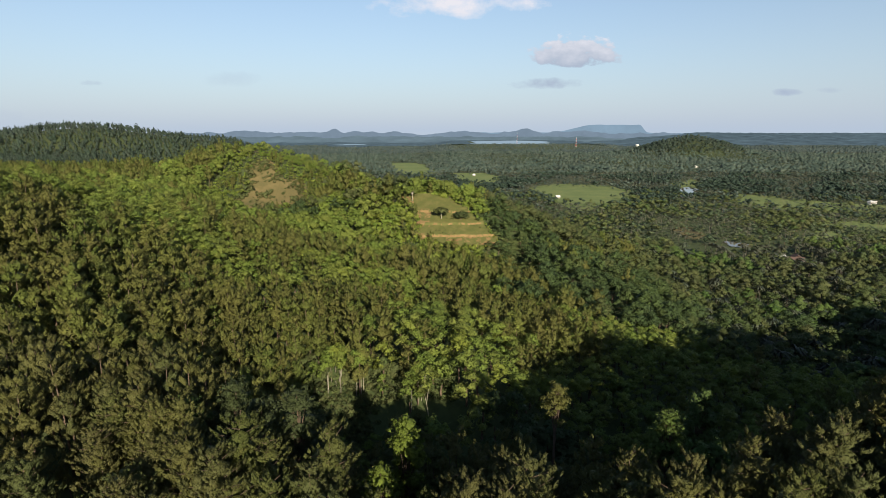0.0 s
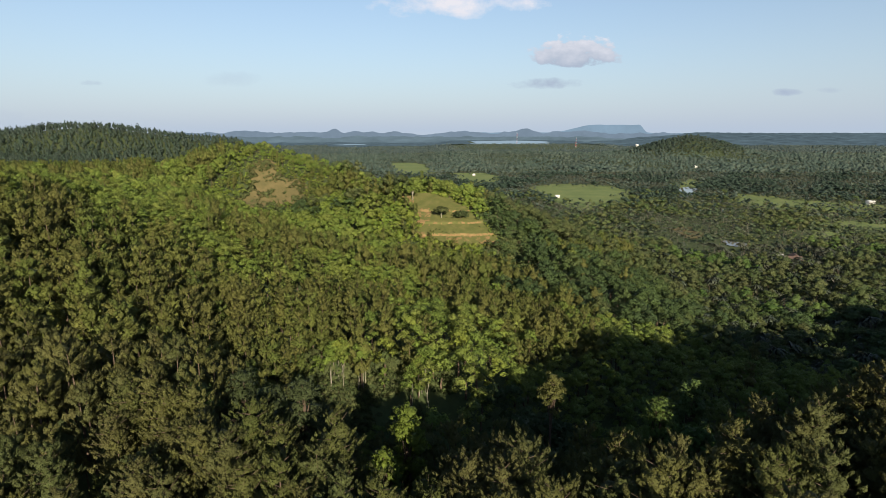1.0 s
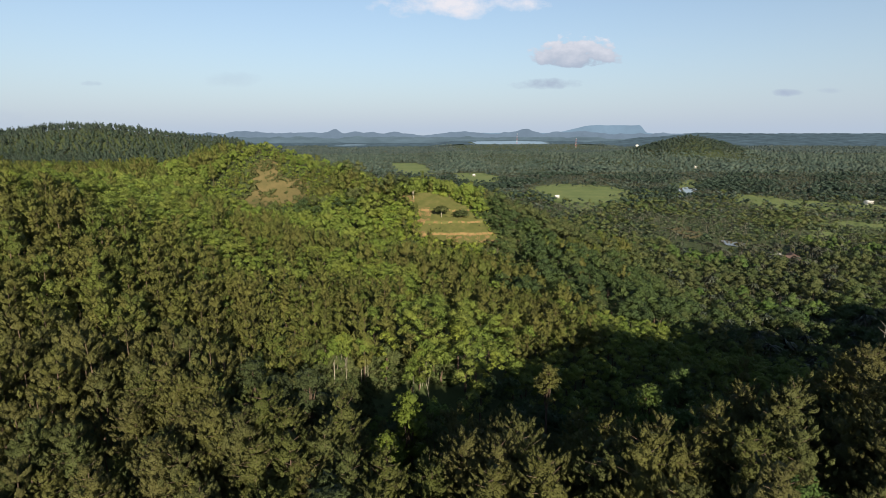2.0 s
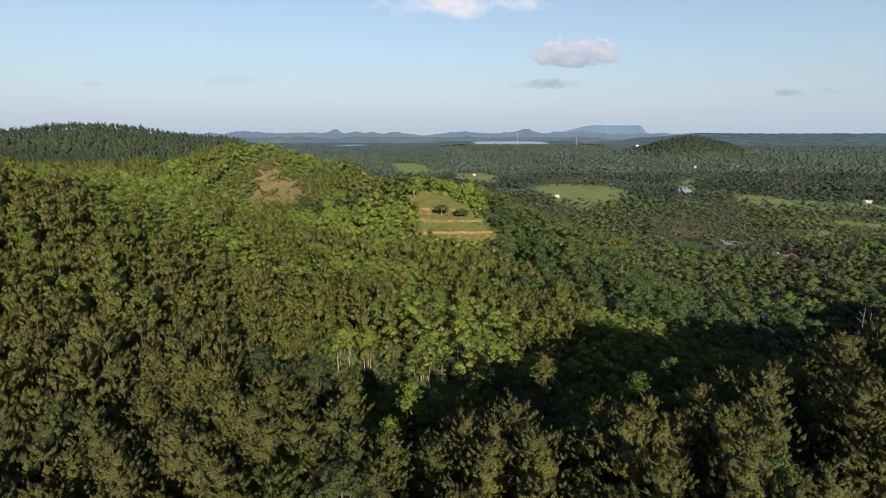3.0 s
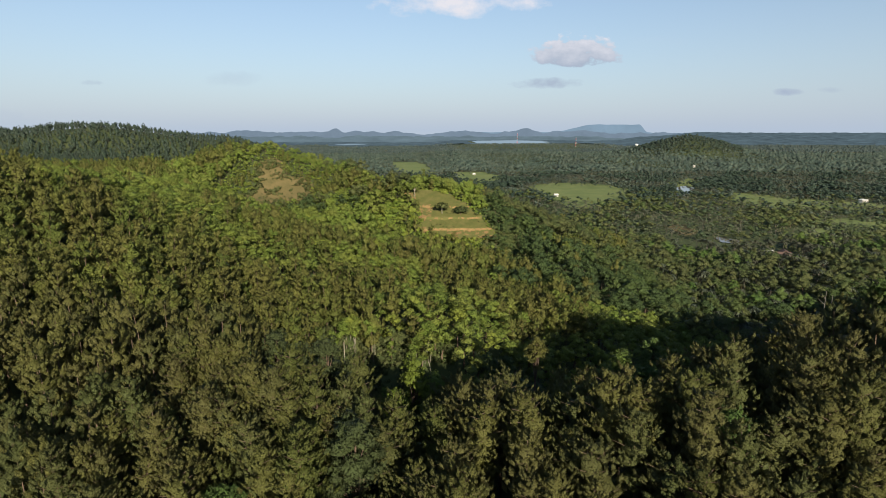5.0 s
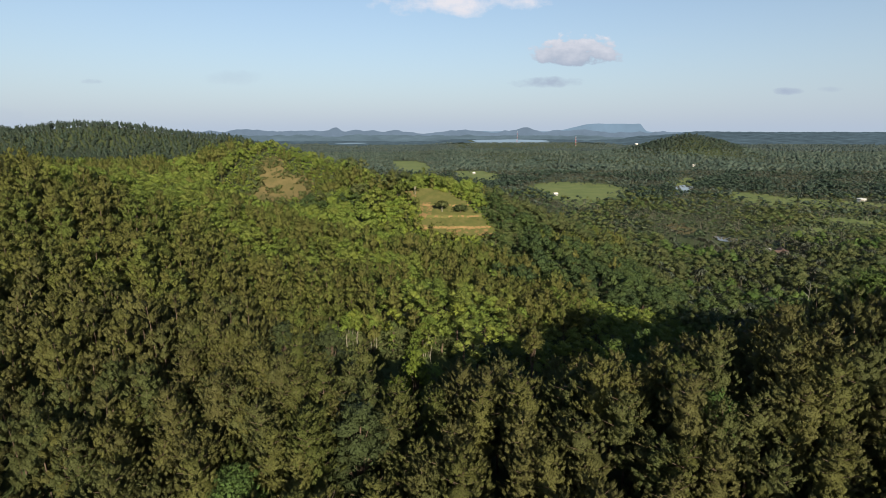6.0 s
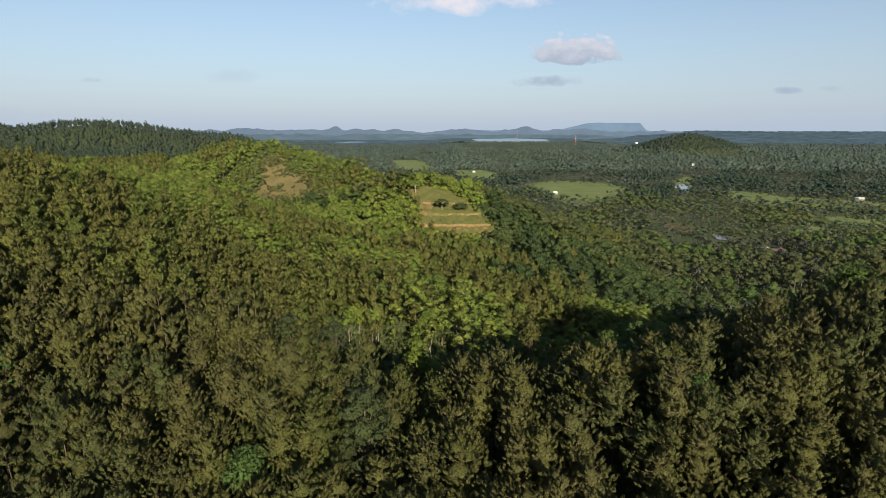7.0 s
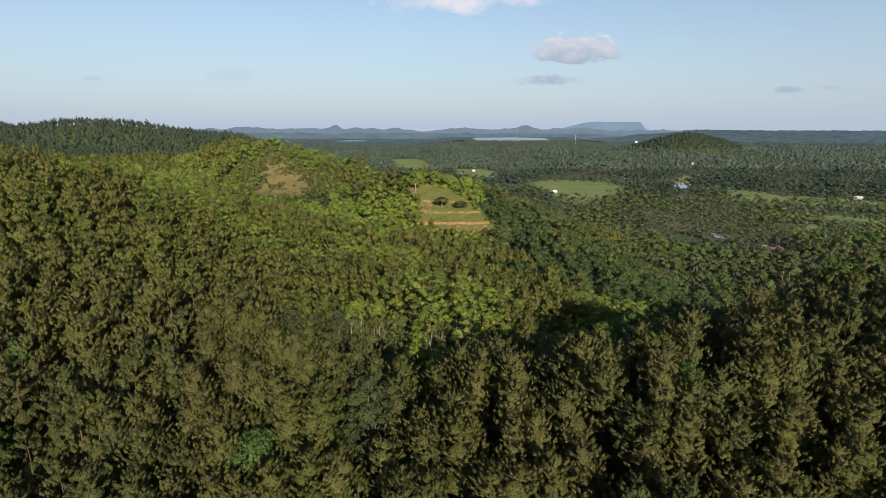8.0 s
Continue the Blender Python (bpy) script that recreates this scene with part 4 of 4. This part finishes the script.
    leafy = ~low & (clustered(x, y, rng, 17.0) > pine_share(x, y))
    dark_leaved = leafy & ((x > 20 + (y - 190) * 0.02 + rng.normal(size=len(x)) * 6) | ((y > 300) & (x > -96) & (x < -18) & (draw < 0.3)))
    woods("hillside_pine_woods", pines1, rows_of(x, y, ~low & ~leafy & ~hid, scale), PINE, BARK, "olive and brownish pines on a hillside", "trees", 7)
    woods("hillside_broadleaf_woods", broad1, rows_of(x, y, leafy & ~dark_leaved & ~hid, scale), BROAD, BARK, "bright yellow-green trees on a sunlit hillside", "trees", 8)
    room = rng.random(len(x)) < 0.56  # wide crowns stand farther apart
    near_by = y < 310
    woods("slope_woods", spreading, rows_of(x, y, dark_leaved & ~hid & room & near_by, scale * 1.05), SLOPE, BARK, "rounded dark green trees on the side of the hill", "trees", 28)
    woods("slope_woods", spreading_far, rows_of(x, y, dark_leaved & ~hid & room & ~near_by, scale * 1.05), SLOPE, BARK, "rounded dark green trees on the side of the hill", "trees", 28)
    bright = patchy(x, y, 24, 0.3) + 0.5 * rng.random(len(x)) > 1.1
    floor_trees = low & ~hid & room & (draw < 0.70)
    woods("valley_woods", spreading_far, rows_of(x, y, floor_trees & bright, scale * 1.05), LEAFY, BARK, "bright green trees on the valley floor", "trees", 30)
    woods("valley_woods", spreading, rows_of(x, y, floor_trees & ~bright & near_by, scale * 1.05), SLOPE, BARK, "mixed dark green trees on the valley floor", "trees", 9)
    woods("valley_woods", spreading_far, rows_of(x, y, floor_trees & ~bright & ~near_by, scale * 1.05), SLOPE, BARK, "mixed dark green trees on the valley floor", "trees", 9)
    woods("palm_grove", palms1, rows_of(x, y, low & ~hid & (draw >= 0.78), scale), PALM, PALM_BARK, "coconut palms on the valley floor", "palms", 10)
    woods("screened_woods", scraps, rows_of(x, y, hid & (draw < 0.3), scale), VALLEY, BARK, "dark green woods in the fold of the hills", "trees", 5)

    # the long ridge and the valley
    x, y, rng = scatter(-1000, 1000, 460, 1300, 7.0, 11)
    groves = clustered(x, y, rng, 34.0)  # tall dark groves among lower growth and palms
    scale = np.clip(rng.lognormal(0.0, 0.24, len(x)) * (0.76 + 0.3 * (groves < 0.36)), 0.5, 1.5)
    hid = screened(x, y)
    high = land(x, y) > 22
    scale = np.where(high, np.clip(scale, 0.85, 1.2), scale)
    draw = rng.random(len(x))
    palmy = ~high & (groves > 0.62) & (draw < 0.55)
    woods("far_pine_woods", pines0, rows_of(x, y, high & ~hid, scale * 0.62), PINE_HAZED, BARK, "dark green pine forest on the long ridge", "trees", 12)
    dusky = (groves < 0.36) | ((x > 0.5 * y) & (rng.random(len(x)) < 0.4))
    # farther trees take the leaf colours that have haze mixed in
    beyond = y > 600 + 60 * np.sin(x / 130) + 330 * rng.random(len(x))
    woods("valley_woods", broad0, rows_of(x, y, ~high & ~palmy & ~hid & dusky & ~beyond, scale * 0.95), SLOPE, BARK, "dark green trees in clumps on the valley floor", "trees", 33)
    woods("valley_woods", broad0, rows_of(x, y, ~high & ~palmy & ~hid & dusky & beyond, scale * 0.95), PINE_HAZED, BARK, "dark clumps of trees across the valley, haze put into their leaf colour", "trees", 39)
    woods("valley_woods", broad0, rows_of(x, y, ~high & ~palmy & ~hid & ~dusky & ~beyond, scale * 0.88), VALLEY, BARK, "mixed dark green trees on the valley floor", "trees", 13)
    woods("valley_woods", broad0, rows_of(x, y, ~high & ~palmy & ~hid & ~dusky & beyond, scale * 0.88), MIDWAY_HAZED, BARK, "trees at the far side of the valley, greyed by painted haze", "trees", 38)
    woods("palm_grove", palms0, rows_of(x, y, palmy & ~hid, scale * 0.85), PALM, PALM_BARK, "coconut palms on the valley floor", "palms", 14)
    woods("screened_woods", scraps, rows_of(x, y, hid & (draw < 0.35), scale), VALLEY, BARK, "dark green woods in the fold of the hills", "trees", 5)

    # the plain
    x, y, rng = scatter(-2000, 2100, 1300, 2300, 10.4, 15)
    hid = screened(x, y)
    knoll = land(x, y) > 26
    scale = np.clip(rng.lognormal(-0.1, 0.3, len(x)) * (0.7 + 0.6 * patchy(x, y, 55, 0.8)), 0.45, 1.8)
    woods("plain_woods", scraps, rows_of(x, y, ~hid & ~knoll, scale), MIDWAY_HAZED, BARK, "far woods over the plain, haze put into their leaf colour", "trees", 16)
    woods("plain_woods", scraps, rows_of(x, y, ~hid & knoll, np.clip(scale * 1.3, 0.9, 1.7)), PINE_HAZED, BARK, "dark woods over a round hill on the plain", "trees", 19)
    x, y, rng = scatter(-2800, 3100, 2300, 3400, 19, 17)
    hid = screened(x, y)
    woods("plain_woods", scraps, rows_of(x, y, ~hid, rng.uniform(1.0, 1.8, len(x))), DISTANT_HAZED, BARK, "far woods over the plain, haze put into their leaf colour", "trees", 18)


plant()

# ------------------------------------------------------------ trees that stand out


def lone_trees():
    rng = random.Random(5)

    def put(name, made, mat, bark, x, y, s, label, tint=0.0, group="", sink=0.2, base=None):
        ob = tree_thing(name, made, mat, bark, label, "tree", group, tint)
        z = float(land(x, y)) if base is None else base
        ob.matrix_basis = Matrix.Translation((x, y, z - sink)) @ Matrix.Rotation(rng.uniform(0, 6.28), 4, "Z") @ Matrix.Diagonal((s, s, s, 1))
        return ob

    def reach(x, y, top):
        return top - float(land(x, y)) + 0.2

    put("leafy_tree", broad(201, 3, reach(-4.6, 60.5, 69.5), 3.0, 1.25, 0.2), BRIGHT, BARK, -4.6, 60.5, 1.0, "tall bright yellow-green leafy tree at the ravine edge")
    put("leafy_tree", broad(200, 3, reach(-6.6, 53.5, 67.6), 2.4, 1.2, 0.2), BRIGHT, BARK, -6.6, 53.5, 1.0, "low bright yellow-green leafy tree below a taller one", 0.2)
    put("leafy_tree", broad(202, 3, reach(-9.4, 35.5, 73.5), 4.4, 1.2, 0.2), BLUISH, BARK, -9.4, 35.5, 1.0, "broad grey-green tree with layered boughs among pines")
    for i, (x, y) in enumerate(((-22.5, 62.5), (-18.5, 66.0), (-26.5, 66.5))):
        put("leafy_tree", broad(203 + i, 3, reach(x, y, 71), 3.4, 1.25, 0.2), BLUISH, BARK, x, y, 1.0, "grey-green rounded tree above the ravine", 0.2 * i)
    for i, (x, y, top) in enumerate(((25.0, 57.5, 71.5), (31.6, 64.0, 71.0))):
        put("leafy_tree", broad(206 + i, 3, reach(x, y, top), 2.6, 0.9, 0.4), LEAFY, BARK, x, y, 1.0, "sunlit green tree rising out of the shade", 0.4 * i)
    put("leafy_tree", broad(208, 3, reach(63, 59, 81), 4.0, 0.7, 0.4), LEAFY, BARK, 63.0, 59.0, 1.0, "bright green tree on the crest of the ridge", 0.35)
    put("pine_tree", broad(209, 3, reach(15.2, 71, 68), 1.9, 0.8, 0.76), NEAR_PINE, BARK, 15.2, 71.0, 1.0, "lone tall pine standing up from the dark ravine", 0.1)
    put("dead_pine_tree", pine(210, 3), RUST, BARK, -15.5, 17.5, 0.85, "dying pine with rusty red needles")
    put("dead_pine_tree", pine(211, 3), RUST, BARK, 57.0, 30.0, 0.85, "dying pine with rusty red needles", 0.5)
    for i, (x, y, w) in enumerate(((74, 202, 5.0), (89, 171, 6.0), (131, 252, 3.8), (28, 176, 3.0))):
        put("olive_crowned_tree", broad(212 + i, 2, (15, 19, 15, 14)[i], w, 0.8, 0.3), DRY, BARK, x, y, 1.0, "large olive-tan crowned tree on the lower slope", 0.25 * i, "olive-tan crowned trees")
    for i in range(16):
        x = rng.uniform(-23, -15) if i < 11 else rng.uniform(-8, -2)
        y = 105 + rng.uniform(-1.0, 3) if i < 11 else 99 + rng.uniform(-1, 3)
        put("pale_trunked_tree", broad(230 + i % 5, 2, 11.0, 2.4, 0.62, 0.5, 0.3), BROAD, PALE_BARK, x, y, rng.uniform(0.85, 1.05),
            "slender tree with a bare white trunk on the lit slope", rng.random(), "white-trunked trees")
    # on the clearing
    put("small_tree", broad(240, 3, 6.5, 3.9, 0.5, 0.5), DRY, PALE_BARK, -1.0, 285.5, 1.0, "small spreading tree with a pale trunk on the clearing", base=float(terrace_height(-1.0, 285.5)))
    put("small_tree", broad(241, 3, 5.2, 4.0, 0.7, 0.3), SLOPE, BARK, 9.2, 284.5, 1.0, "low dark spreading tree on the clearing", base=float(terrace_height(9.2, 284.5)))
    put("small_tree", broad(242, 3, 9.5, 4.2, 0.5, 0.55), BROAD, PALE_BARK, -16.5, 301.0, 1.0, "flat-topped tree with a pale trunk at the top of the clearing", base=62.3)
    # in the far meadow
    put("meadow_tree", broad(243, 2, 15, 6.0, 1.1, 0.15), VALLEY, BARK, 425, 640, 1.0, "broad dark tree alone in a green meadow", 0.6)
    put("meadow_tree", broad(244, 2, 12, 4.5, 1.1, 0.15), VALLEY, BARK, 470, 655, 1.0, "broad dark tree alone in a green meadow", 0.1)


def dead_snag(x, y, tall, seed):
    """A bare grey trunk with a few broken limbs."""
    rng = np.random.default_rng(seed)
    tris = [stem([(0, 0, 0), (0.1, 0, tall * 0.5), (0.25, 0.1, tall)], [0.12, 0.08, 0.03], 7)]
    for i in range(6):
        z = tall * rng.uniform(0.55, 0.95)
        a = rng.uniform(0, 6.28)
        tip = np.array([math.cos(a), math.sin(a), 0.9]) * rng.uniform(0.4, 1.1)
        foot = np.array([0.2 * z / tall, 0.05, z])
        tris.append(stem([foot, foot + tip * 0.5, foot + tip], [0.04, 0.03, 0.012], 4))
    tris = np.concatenate(tris)
    ob = new("dead_tree", soup("dead_tree", tris, flat_normals(tris), np.zeros(len(tris)), [GREY_BARK], np.zeros(len(tris))))
    ob.matrix_basis = Matrix.Translation((x, y, float(land(x, y)) - 0.2))
    tagged(ob, "bare bleached dead trunk on the ridge", "tree", "dead trunks")


def scrub():
    bushes = [bush(300 + i) for i in range(5)]
    rng = np.random.default_rng(9)
    n = 2600
    x, y = rng.uniform(-148, -84, n), rng.uniform(342, 440, n)
    wide_in = inside([(-117 + (px + 117) * 1.12, 388 + (py - 388) * 1.08) for px, py in BARE], x, y)
    deep_in = inside([(-117 + (px + 117) * 0.82, 388 + (py - 388) * 0.84) for px, py in BARE], x, y)
    thick = np.where(deep_in, 0.07 + 0.30 * smooth(395, 428, y) + 0.5 * (patchy(x, y, 4, 0.5) > 0.8), 0.7)
    ok = wide_in & (rng.random(n) < thick * 0.85)
    dark = rng.random(n) < 0.4
    rows = np.column_stack([x, y, land(x, y) + 0.6, rng.uniform(0.6, 1.4, n) * (1 + 0.9 * (rng.random(n) < 0.2))])
    woods("scrub", bushes, rows[ok & ~dark], DRY, BARK, "low olive scrub on the dry hillside", "shrubs", 20)
    woods("scrub", bushes, rows[ok & dark], SLOPE, BARK, "dark green bushes on the dry hillside", "shrubs", 26)
    x, y = rng.uniform(-26, 34, 900), rng.uniform(258, 308, 900)
    wide_in = inside(CLEARING, x, y)
    inner = inside([(4 + (px - 4) * 0.93, 285 + (py - 285) * 0.93) for px, py in CLEARING], x, y)
    ok = wide_in & ~inner
    woods("scrub", bushes, np.column_stack([x, y, terrace_height(x, y), rng.uniform(0.4, 1.1, 900)])[ok], BROAD, BARK, "low green scrub round the clearing", "shrubs", 21)
    x, y = rng.uniform(-20, 26, 260), rng.uniform(267, 306, 260)
    ok = inside(CLEARING, x, y) & (patchy(x, y, 3.0, 0.9) > 0.66)
    woods("scrub", bushes, np.column_stack([x, y, terrace_height(x, y) - 0.05, rng.uniform(0.18, 0.5, 260)])[ok], DRY, BARK, "low tufts on the grassy terraces", "shrubs", 34)
    x, y = rng.uniform(340, 500, 1500), rng.uniform(489, 640, 1500)
    ok = inside(FIELDS[5], x, y) & (patchy(x, y, 16, 1.5) > 0.5)
    woods("scrub", bushes, np.column_stack([x, y, 0 * x + 0.5, rng.uniform(1.0, 2.6, 1500)])[ok], VALLEY, BARK, "rank green scrub on the wet meadow", "shrubs", 22)
    x, y = rng.uniform(390, 600, 700), rng.uniform(580, 905, 700)
    ok = inside(FIELDS[3], x, y) & (patchy(x, y, 30, 2.5) > 0.74)
    woods("scrub", bushes, np.column_stack([x, y, 0 * x + 0.5, rng.uniform(1.0, 2.4, 700)])[ok], VALLEY, BARK, "hedge scrub along the field banks", "shrubs", 23)


def undergrowth():
    """Low green growth on the open slopes under and round the clearing and the dry slope."""
    bushes = [bush(310 + i) for i in range(5)]
    rng = np.random.default_rng(19)
    n = 1700
    x, y = rng.uniform(-42, 46, n), rng.uniform(232, 318, n)
    ok = ~inside(CLEARING, x, y) & (np.hypot((x - 4) * 0.8, y - 275) < 44)
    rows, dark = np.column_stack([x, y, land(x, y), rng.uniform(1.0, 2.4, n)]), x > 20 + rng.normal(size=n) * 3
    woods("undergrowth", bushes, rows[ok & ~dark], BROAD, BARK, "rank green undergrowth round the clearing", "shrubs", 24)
    woods("undergrowth", bushes, rows[ok & dark], SLOPE, BARK, "dark green undergrowth on the right of the clearing", "shrubs", 35)
    x, y = rng.uniform(-28, 2, 1100), rng.uniform(86, 114, 1100)
    woods("undergrowth", bushes, np.column_stack([x, y, land(x, y) - 0.1, rng.uniform(0.7, 1.3, 1100) * np.where(y > 109, 2.0, 0.8)])[(y > 102) | inside(YARDS[0], x, y) | inside(YARDS[1], x, y)], SLOPE, BARK, "dark green bushes below white-trunked trees", "shrubs", 27)
    n = 1300
    x, y = rng.uniform(-160, -66, n), rng.uniform(280, 460, n)
    ok = ~inside(BARE, x, y)
    woods("undergrowth", bushes, np.column_stack([x, y, land(x, y), rng.uniform(0.8, 1.9, n)])[ok], BROAD, BARK, "olive undergrowth beside the dry hillside", "shrubs", 25)


def hamlet_palms():
    rng = np.random.default_rng(31)
    made = [palm(320 + i, 2) for i in range(4)]
    x, y = rng.uniform(212, 335, 130), rng.uniform(372, 455, 130)
    ok = np.ones(130, bool)
    for poly in YARDS + PONDS:
        ok &= ~inside(poly, x, y)
    spots = np.column_stack([x, y, land(x, y) - 0.2, rng.uniform(0.85, 1.15, 130)])[ok]
    stand("coconut_palm", "coconut palms round the hamlet", "grey-green coconut palm near a hamlet roof", made, PALM, PALM_BARK, spots[:110], rng, "palm")
    gold = np.array([(257.0, 402.0), (263.0, 398.0), (277.0, 399.0), (286.0, 404.0), (250.0, 410.0)])
    stand("golden_palm", "yellowed palms by the hamlet", "young palm with yellowed fronds beside the houses", made, PALM_GOLD, PALM_BARK,
          np.column_stack([gold, land(gold[:, 0], gold[:, 1]) - 0.2, np.full(5, 0.8)]), rng, "palm")


# ------------------------------------------------------------ buildings and masts


def box_mesh(name, size, at, mat, bevel=0.0):
    bm = bmesh.new()
    bmesh.ops.create_cube(bm, size=1.0, matrix=Matrix.Translation(at) @ Matrix.Diagonal((*size, 1)))
    if bevel:
        bmesh.ops.bevel(bm, geom=bm.edges[:], offset=bevel, segments=1, affect="EDGES")
    me = bpy.data.meshes.new(name)
    bm.to_mesh(me)
    bm.free()
    me.materials.append(mat)
    return me


def roof_mesh(w, d, z, rise, mat, hip):
    """A pitched roof with eaves and thickness."""
    e, t = 0.6, 0.18
    x, y, r = w / 2 + e, d / 2 + e, (w / 2 - d / 2 * 0.8 if hip else w / 2 + e)
    lower = [(-x, -y, z), (x, -y, z), (x, y, z), (-x, y, z), (-r, 0, z + rise), (r, 0, z + rise)]
    upper = [(a, b, c + t) for a, b, c in lower]
    top = [(0, 1, 5, 4), (2, 3, 4, 5), (1, 2, 5), (3, 0, 4)]
    faces = [tuple(i + 6 for i in f) for f in top] + [tuple(reversed(f)) for f in top]
    faces += [(a, b, b + 6, a + 6) for a, b in ((0, 1), (1, 2), (2, 3), (3, 0))]
    return mesh_of("roof", lower + upper, faces, mat)


def house(x, y, turn, w, d, h, roof_mat, rise, hip, label, wall_mat=None, veranda=True):
    top = tagged(new("house"), label, "house")
    wall_mat = wall_mat or PLASTER
    part("wall", box_mesh("wall", (w, d, h + 0.6), (0, 0, h / 2 - 0.3), wall_mat, 0.03), top)
    part("roof", roof_mesh(w, d, h, rise, roof_mat, hip), top)
    door = part("door", box_mesh("door", (1.0, 0.08, 2.05), (0, -d / 2 - 0.045, 1.03), DARK_GAP, 0.01), top)
    part("door_frame", box_mesh("door_frame", (1.2, 0.04, 2.2), (0, -d / 2 - 0.022, 1.1), PLASTER), door)
    n = max(1, int(w / 3.4))
    for i in range(n):
        for s in (-1, 1):
            at = s * (1.3 + (i + 0.5) * (w / 2 - 1.4) / n)
            pane = part("window", box_mesh("window", (1.2, 0.06, 1.2), (at, -d / 2 - 0.035, 1.6), DARK_GAP, 0.01), top)
            part("window_sill", box_mesh("window_sill", (1.4, 0.2, 0.08), (at, -d / 2 - 0.1, 0.95), PLASTER), pane)
    if veranda:
        part("veranda_roof", box_mesh("veranda_roof", (w * 0.7, 2.2, 0.14), (0, -d / 2 - 1.1, h - 0.45), roof_mat), top)
        for i in range(4):
            part("pillar", box_mesh("pillar", (0.22, 0.22, h - 0.45), ((i - 1.5) * w * 0.22, -d / 2 - 2.0, (h - 0.45) / 2 - 0.03), PLASTER, 0.02), top)
    top.matrix_basis = Matrix.Translation((x, y, float(land(x, y)) + 0.35)) @ Matrix.Rotation(radians(turn), 4, "Z")
    return top


def build_houses():
    house(587, 775, 20, 7, 5.5, 3.8, STEEL, 1.3, True, "white two-storey house at the edge of a green field")
    house(597, 781, 20, 4, 3.5, 2.8, PLASTER, 1.0, False, "small white outbuilding beside a field house", veranda=False)
    house(268, 421, -12, 11, 7, 3.0, ROOF_TILE, 2.2, False, "low house with a brown clay-tile roof among palms")
    house(276, 432, 70, 8, 6, 2.8, ROOF_TILE, 1.8, False, "small house with a reddish roof among palms", veranda=False)
    house(264, 434, 10, 7, 5, 2.7, STEEL, 1.2, False, "shed with a pale sheet-metal roof among palms", veranda=False)
    house(172, 850, 15, 6, 4.5, 2.8, PLASTER, 1.6, False, "small pale house beside rice fields")
    house(69, 1276, 0, 6, 4.5, 3.0, PLASTER, 2.0, True, "white house at the edge of the far field")
    for x, y in ((667, 1505),):
        house(x, y, 8, 8, 6, 4.5, PLASTER, 1.5, False, "far pale-roofed building among palms", veranda=False)


def mast(x, y, tall, label, girth=1.0):
    """A lattice mast, painted in bands, three legs with rungs."""
    z = float(land(x, y))
    top = tagged(new("radio_mast"), label, "mast")
    bands = 7
    for b in range(bands):
        tris = []
        for k in range(3):
            a = k * 2.094
            def at(f, a=a):
                r = 3.2 * (1 - 0.8 * f)
                return np.array([math.cos(a) * r, math.sin(a) * r, tall * f])
            tris.append(stem([at(b / bands), at((b + 1) / bands)], [0.75 * girth, 0.75 * girth], 4))
        for q in range(3):
            f = (b + q / 3) / bands
            r = 3.2 * (1 - 0.8 * f)
            ring = [np.array([math.cos(k * 2.094) * r, math.sin(k * 2.094) * r, tall * f]) for k in range(4)]
            for p0, p1 in zip(ring, ring[1:]):
                tris.append(stem([p0, p1], [0.3, 0.3], 3))
        tris = np.concatenate(tris)
        part("mast_section", soup("mast_section", tris, flat_normals(tris), np.zeros(len(tris)), [RED_PAINT if b % 2 else STEEL], np.zeros(len(tris))), top)
    top.matrix_basis = Matrix.Translation((x, y, z - 0.5))


def water_tower(x, y, tall):
    top = tagged(new("water_tower"), "white bowl-shaped water tower above the trees", "tower")
    profile = [(2.2, 0), (1.8, tall * 0.6), (2.4, tall * 0.68), (8, tall * 0.8), (8.4, tall * 0.88), (7, tall * 0.95), (0.3, tall)]
    for name, rows in (("shaft", profile[:3]), ("tank", profile[2:])):
        verts = [(r * math.cos(a), r * math.sin(a), z) for r, z in rows for a in np.linspace(0, 2 * math.pi, 24, endpoint=False)]
        part(name, mesh_of(name, verts, grid_faces(len(rows), 24, True), PLASTER, True), top)
    top.matrix_basis = Matrix.Translation((x, y, float(land(x, y)) - 0.5))


lone_trees()
for sx, sy, st, ss in ((52.3, 57.5, 16.5, 1), (53.8, 58.3, 15.5, 2)):
    dead_snag(sx, sy, st, ss)
hamlet_palms()
build_houses()
mast(692, 3000, 52, "red and white lattice mast above distant woods", 0.35)
mast(408, 3185, 70, "thin lattice mast by the reservoir", 0.25)
water_tower(960, 2850, 34)
scrub()
undergrowth()
